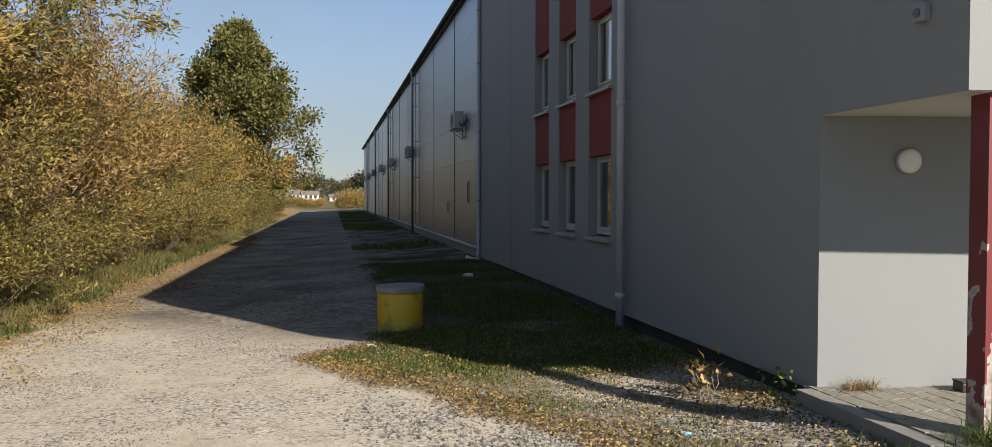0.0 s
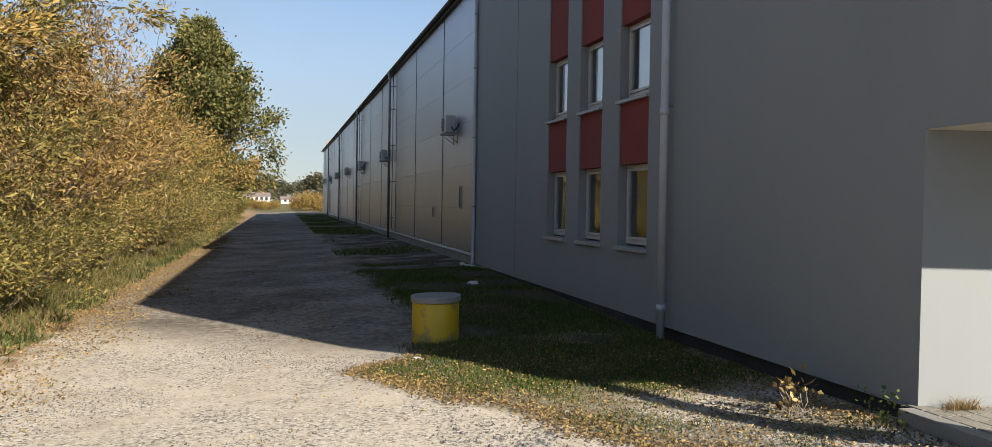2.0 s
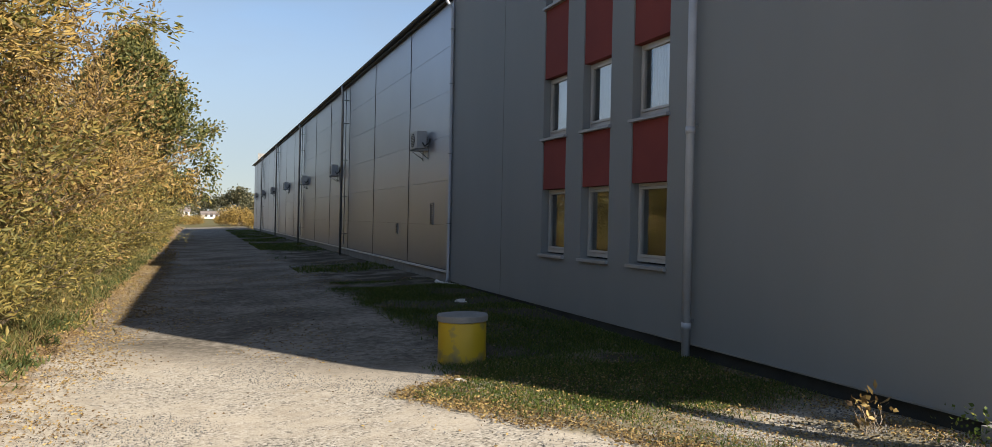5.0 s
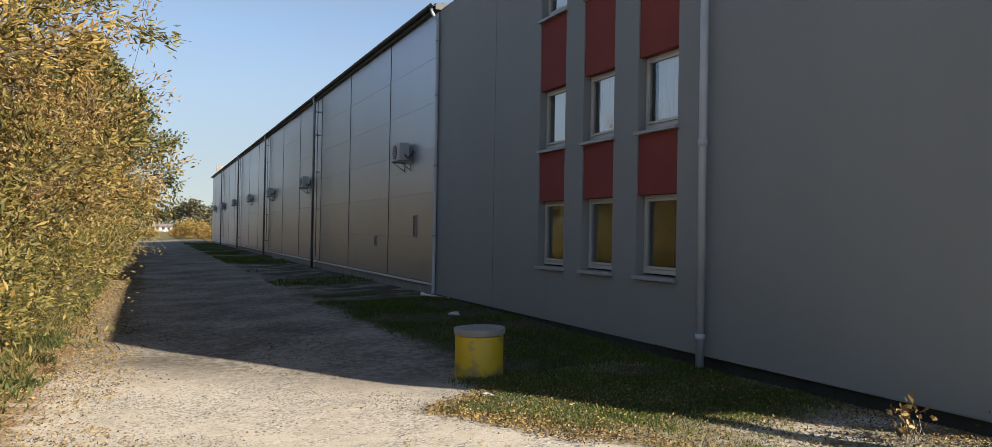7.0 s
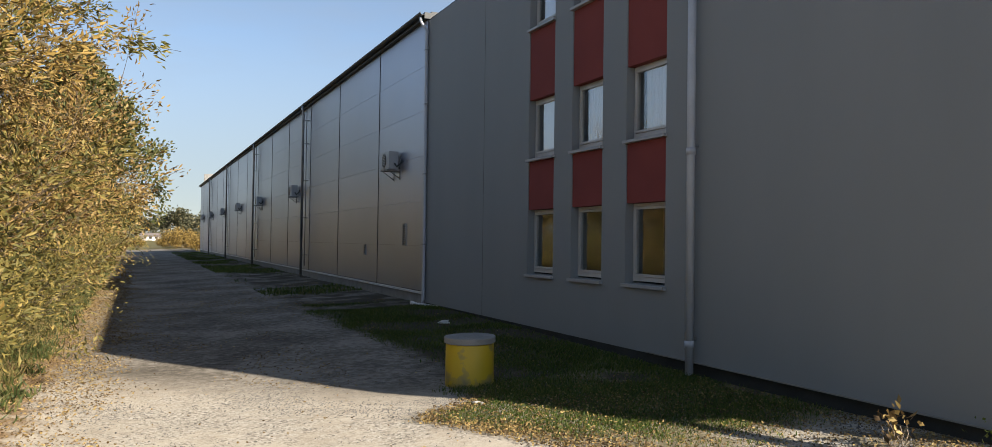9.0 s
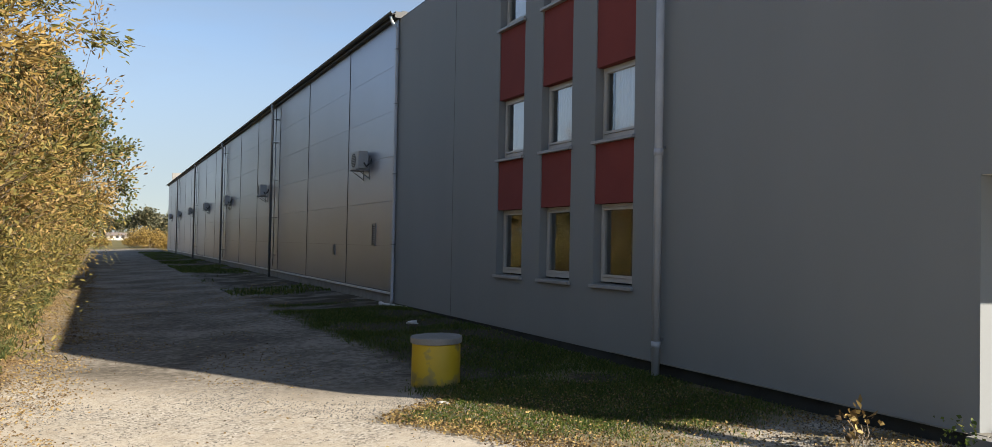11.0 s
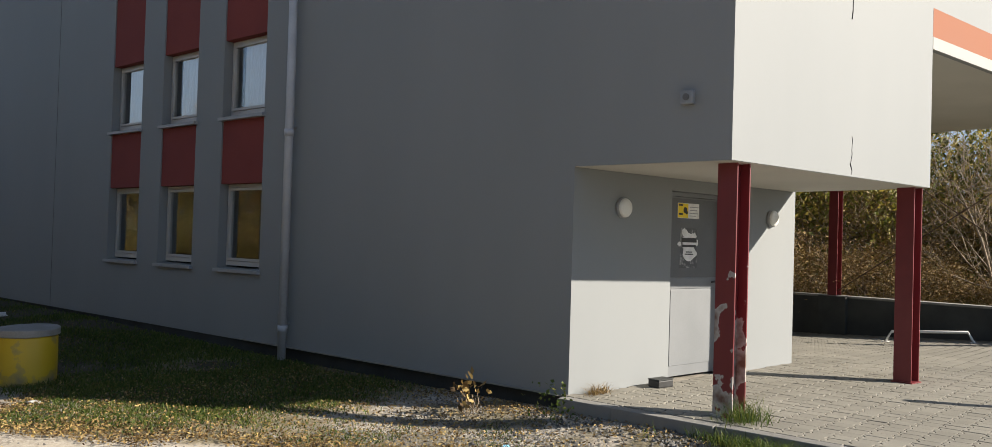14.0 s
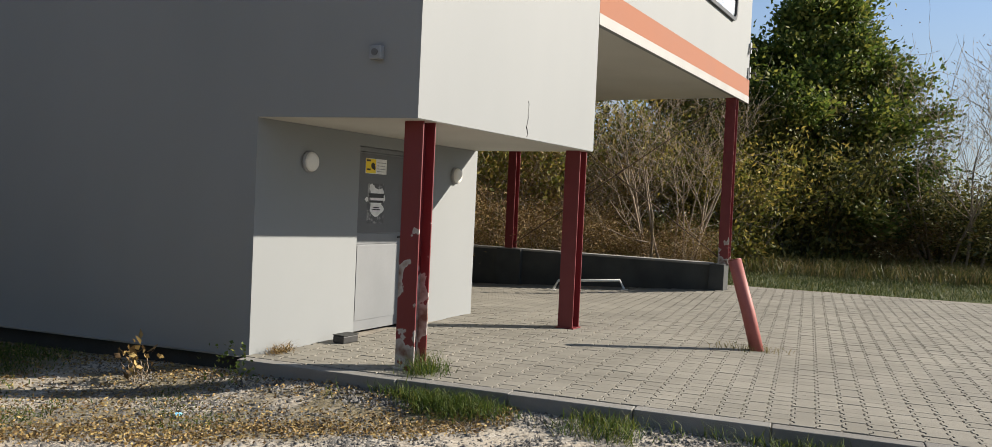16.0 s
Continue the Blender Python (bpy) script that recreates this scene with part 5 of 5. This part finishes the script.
stones("coarse_gravel", scatter(90000, 0.0, 3.79, -3.0, 8.0, lambda x, y: smooth01(8.0, 5.5, y + 0.8 * noise.noise((x, y * 0.6, 2))) * smooth01(-3.0, 0.5, y) * smooth01(0.0, 1.2, x + (max(y, 3.0) - 6) * 0.2 + 0.5 * noise.noise((x * 0.9, y * 0.9, 12))) * (0.35 + 0.65 * patchy(x, y, 0.9, -0.2, 0.1, 11))), 0.013, "pale coarse gravel beside the kerb")
stones("loose_gravel", scatter(80000, -4.0, 2.4, 3.5, 13.0, lambda x, y: 0.06 + 0.94 * patchy(x, y, 0.55, 0.0, 0.3, 17)), 0.0072, "loose small stones on the yard")

weed = shrub("weed_plant", 91, 0.44, 0.24, 4, 46, 0.085, 0.05, LITTER, "small weed with yellow and brown leaves by the wall", "weed", clump=0.05, depth=1, trunk=0.006)
weed.matrix_basis = pose(3.35, 6.95, ground_z(3.35, 6.95))
weed2 = shrub("weed_plant", 92, 0.11, 0.5, 8, 80, 0.04, 0.03, GREEN_LEAF, "low green weed against the plinth", "weed", clump=0.06, depth=1, trunk=0.004)
weed2.matrix_basis = pose(3.5, 6.1, ground_z(3.5, 6.1))
tuft = blades("dry_tuft", np.array([(4.28 + gen.normal(0, 0.09), 6.12 + gen.normal(0, 0.035), 0.15) for _ in range(240)]), 0.13, 0.005, BROWN_LEAF, "dry grass tuft at the foot of the entrance wall", lean=0.9)
blades("post_tuft", np.array([(4.18 + gen.normal(0, 0.12), 4.56 + gen.normal(0, 0.09), 0.10) for _ in range(420)]), 0.26, 0.007, GRASS, "grass tuft at the foot of the red post", lean=0.5)
blades("bollard_tuft", np.array([(7.28 + gen.normal(0, 0.1), 2.02 + gen.normal(0, 0.22), 0.15) for _ in range(160)]), 0.11, 0.006, DRY_GRASS, "dry grass in the joints round the bollard", lean=0.5)


def litter_piece(name, x, y, size, material, label):
    bm = bmesh.new()
    bmesh.ops.create_icosphere(bm, subdivisions=2, radius=size)
    for v in bm.verts:
        k = noise.noise(v.co * 14)
        v.co = Vector((v.co.x * (1.3 + k), v.co.y * (0.8 + 0.5 * k), max(v.co.z * 0.5 * (1 + k), -size * 0.2)))
    ob = part(name, bm, material, at=pose(x, y, ground_z(x, y) + size * 0.2))
    return tagged(ob, label, "litter")


litter_piece("crumpled_paper", 0.56, 10.0, 0.055, WHITE, "crumpled white scrap lying in the grass")
litter_piece("pale_rubble", 3.0, 17.9, 0.10, FLASHING, "pale piece of rubble by the wall")
litter_piece("pale_stone", 0.95, 30.2, 0.13, CONCRETE, "pale stone lying on the shaded road")
BLUE = surf("blue_plastic", two((0.10, 0.35, 0.60), (0.2, 0.48, 0.72)), rough=0.4, bump=0.0)
litter_piece("blue_scrap", 2.73, 6.0, 0.035, BLUE, "small light blue plastic scrap on the gravel")

# ---- silver panels of the hall ----
def rounded_panel(length, height):
    return mesh_of("panel", box((-0.05, 0.012, 0.0015), (0.045, length - 0.012, height - 0.003), 0.003), STEEL_PANEL)


seams = [H0] + [26.85 + 5.55 * i for i in range(14)] + [H1]
cache = {}
ph = (HZ1 - HZ0) / 6
for a, b in zip(seams, seams[1:]):
    key = round(b - a, 2)
    if key not in cache:
        cache[key] = rounded_panel(b - a, ph)
    for r in range(6):
        ob = new("panel", cache[key])
        ob.parent = HALL
        ob.matrix_basis = pose(HX + 0.05, a, HZ0 + r * ph)

strip = mesh_of("cover_strip", box((-0.062, -0.018, 0), (-0.0505, 0.018, HZ1 - HZ0), 0.003), SEAM)
for y in seams[1:-1]:
    ob = new("cover_strip", strip)
    ob.parent = HALL
    ob.matrix_basis = pose(HX + 0.05, y, HZ0)

# ---- paving ----
sverts, sfaces = [], []
pxs, pys = axis([(KX1 + 0.004, 9, 0.5), (9, 16.2, 0.6)]), axis([(-10, 3, 1.0), (3, 12, 0.5)])
for yv in pys:
    for xv in pxs:
        sverts.append((xv, yv, slab_z(xv, yv) - 0.012))
sfaces = [(j * len(pxs) + i, j * len(pxs) + i + 1, (j + 1) * len(pxs) + i + 1, (j + 1) * len(pxs) + i) for j in range(len(pys) - 1) for i in range(len(pxs) - 1)]
PAVE = tagged(new("pavement", raw_mesh("pavement", sverts, sfaces, JOINT)), "grey interlocking concrete block paving", "paving", kind="structure")

def paver_mesh_into(verts, faces, cx, cy, z, tilt=0.0, levels=((1.0, -0.014), (1.0, -0.003), (0.955, 0.0))):
    a = [(-0.079, -0.0685), (-0.043, -0.0685), (-0.022, -0.0985), (0.022, -0.0985), (0.043, -0.0685), (0.079, -0.0685)]
    ring = a + [(x, y + 0.169) for x, y in a[::-1]]
    k = len(verts)
    for sc, dz in levels:
        for x, y in ring:
            verts.append((cx + x * sc, cy + y * sc, z + dz + tilt * x))
    m = len(ring)
    for lvl in range(len(levels) - 1):
        for i in range(m):
            j = (i + 1) % m
            faces.append((k + lvl * m + i, k + lvl * m + j, k + (lvl + 1) * m + j, k + (lvl + 1) * m + i))
    faces.append(tuple(k + (len(levels) - 1) * m + i for i in range(m)))


nv, nf = [], []
paver_mesh_into(nv, nf, 0, 0, 0)
NEAR = raw_mesh("paver", nv, nf, PAVER)
fv, ff = [], []
made = 0
rng = random.Random(4)
for j in range(76):
    x = KX1 + 0.09 + 0.162 * j
    for i in range(-52, 62):
        y = 0.178 * i
        z = slab_z(x, y) + rng.uniform(-0.0025, 0.002)
        if x > 9 and y > 11 or y < -6.5 or y > 6.4 and x < 8.6 or (x < 8.0 and y > 6.25 - 0.135 * (x - 4)) or x > 16:
            continue
        if j < 15 and -0.6 < y < 3.0 and made < 300:
            ob = new("paver", NEAR)
            ob.parent = PAVE
            ob.matrix_basis = pose(x, y, z, rng.uniform(-0.4, 0.4), rng.uniform(-0.4, 0.4), rng.uniform(-0.4, 0.4))
            made += 1
        else:
            far_off = x > 7.5 or y > 4.0
            paver_mesh_into(fv, ff, x, y, z, rng.uniform(-0.01, 0.01), ((1.0, -0.012), (0.96, 0.0)) if far_off else ((1.0, -0.014), (1.0, -0.003), (0.955, 0.0)))
rest = new("paver_field", raw_mesh("paver_field", fv, ff, PAVER_REST))
rest.parent = PAVE
tagged(rest, kind="stuff")
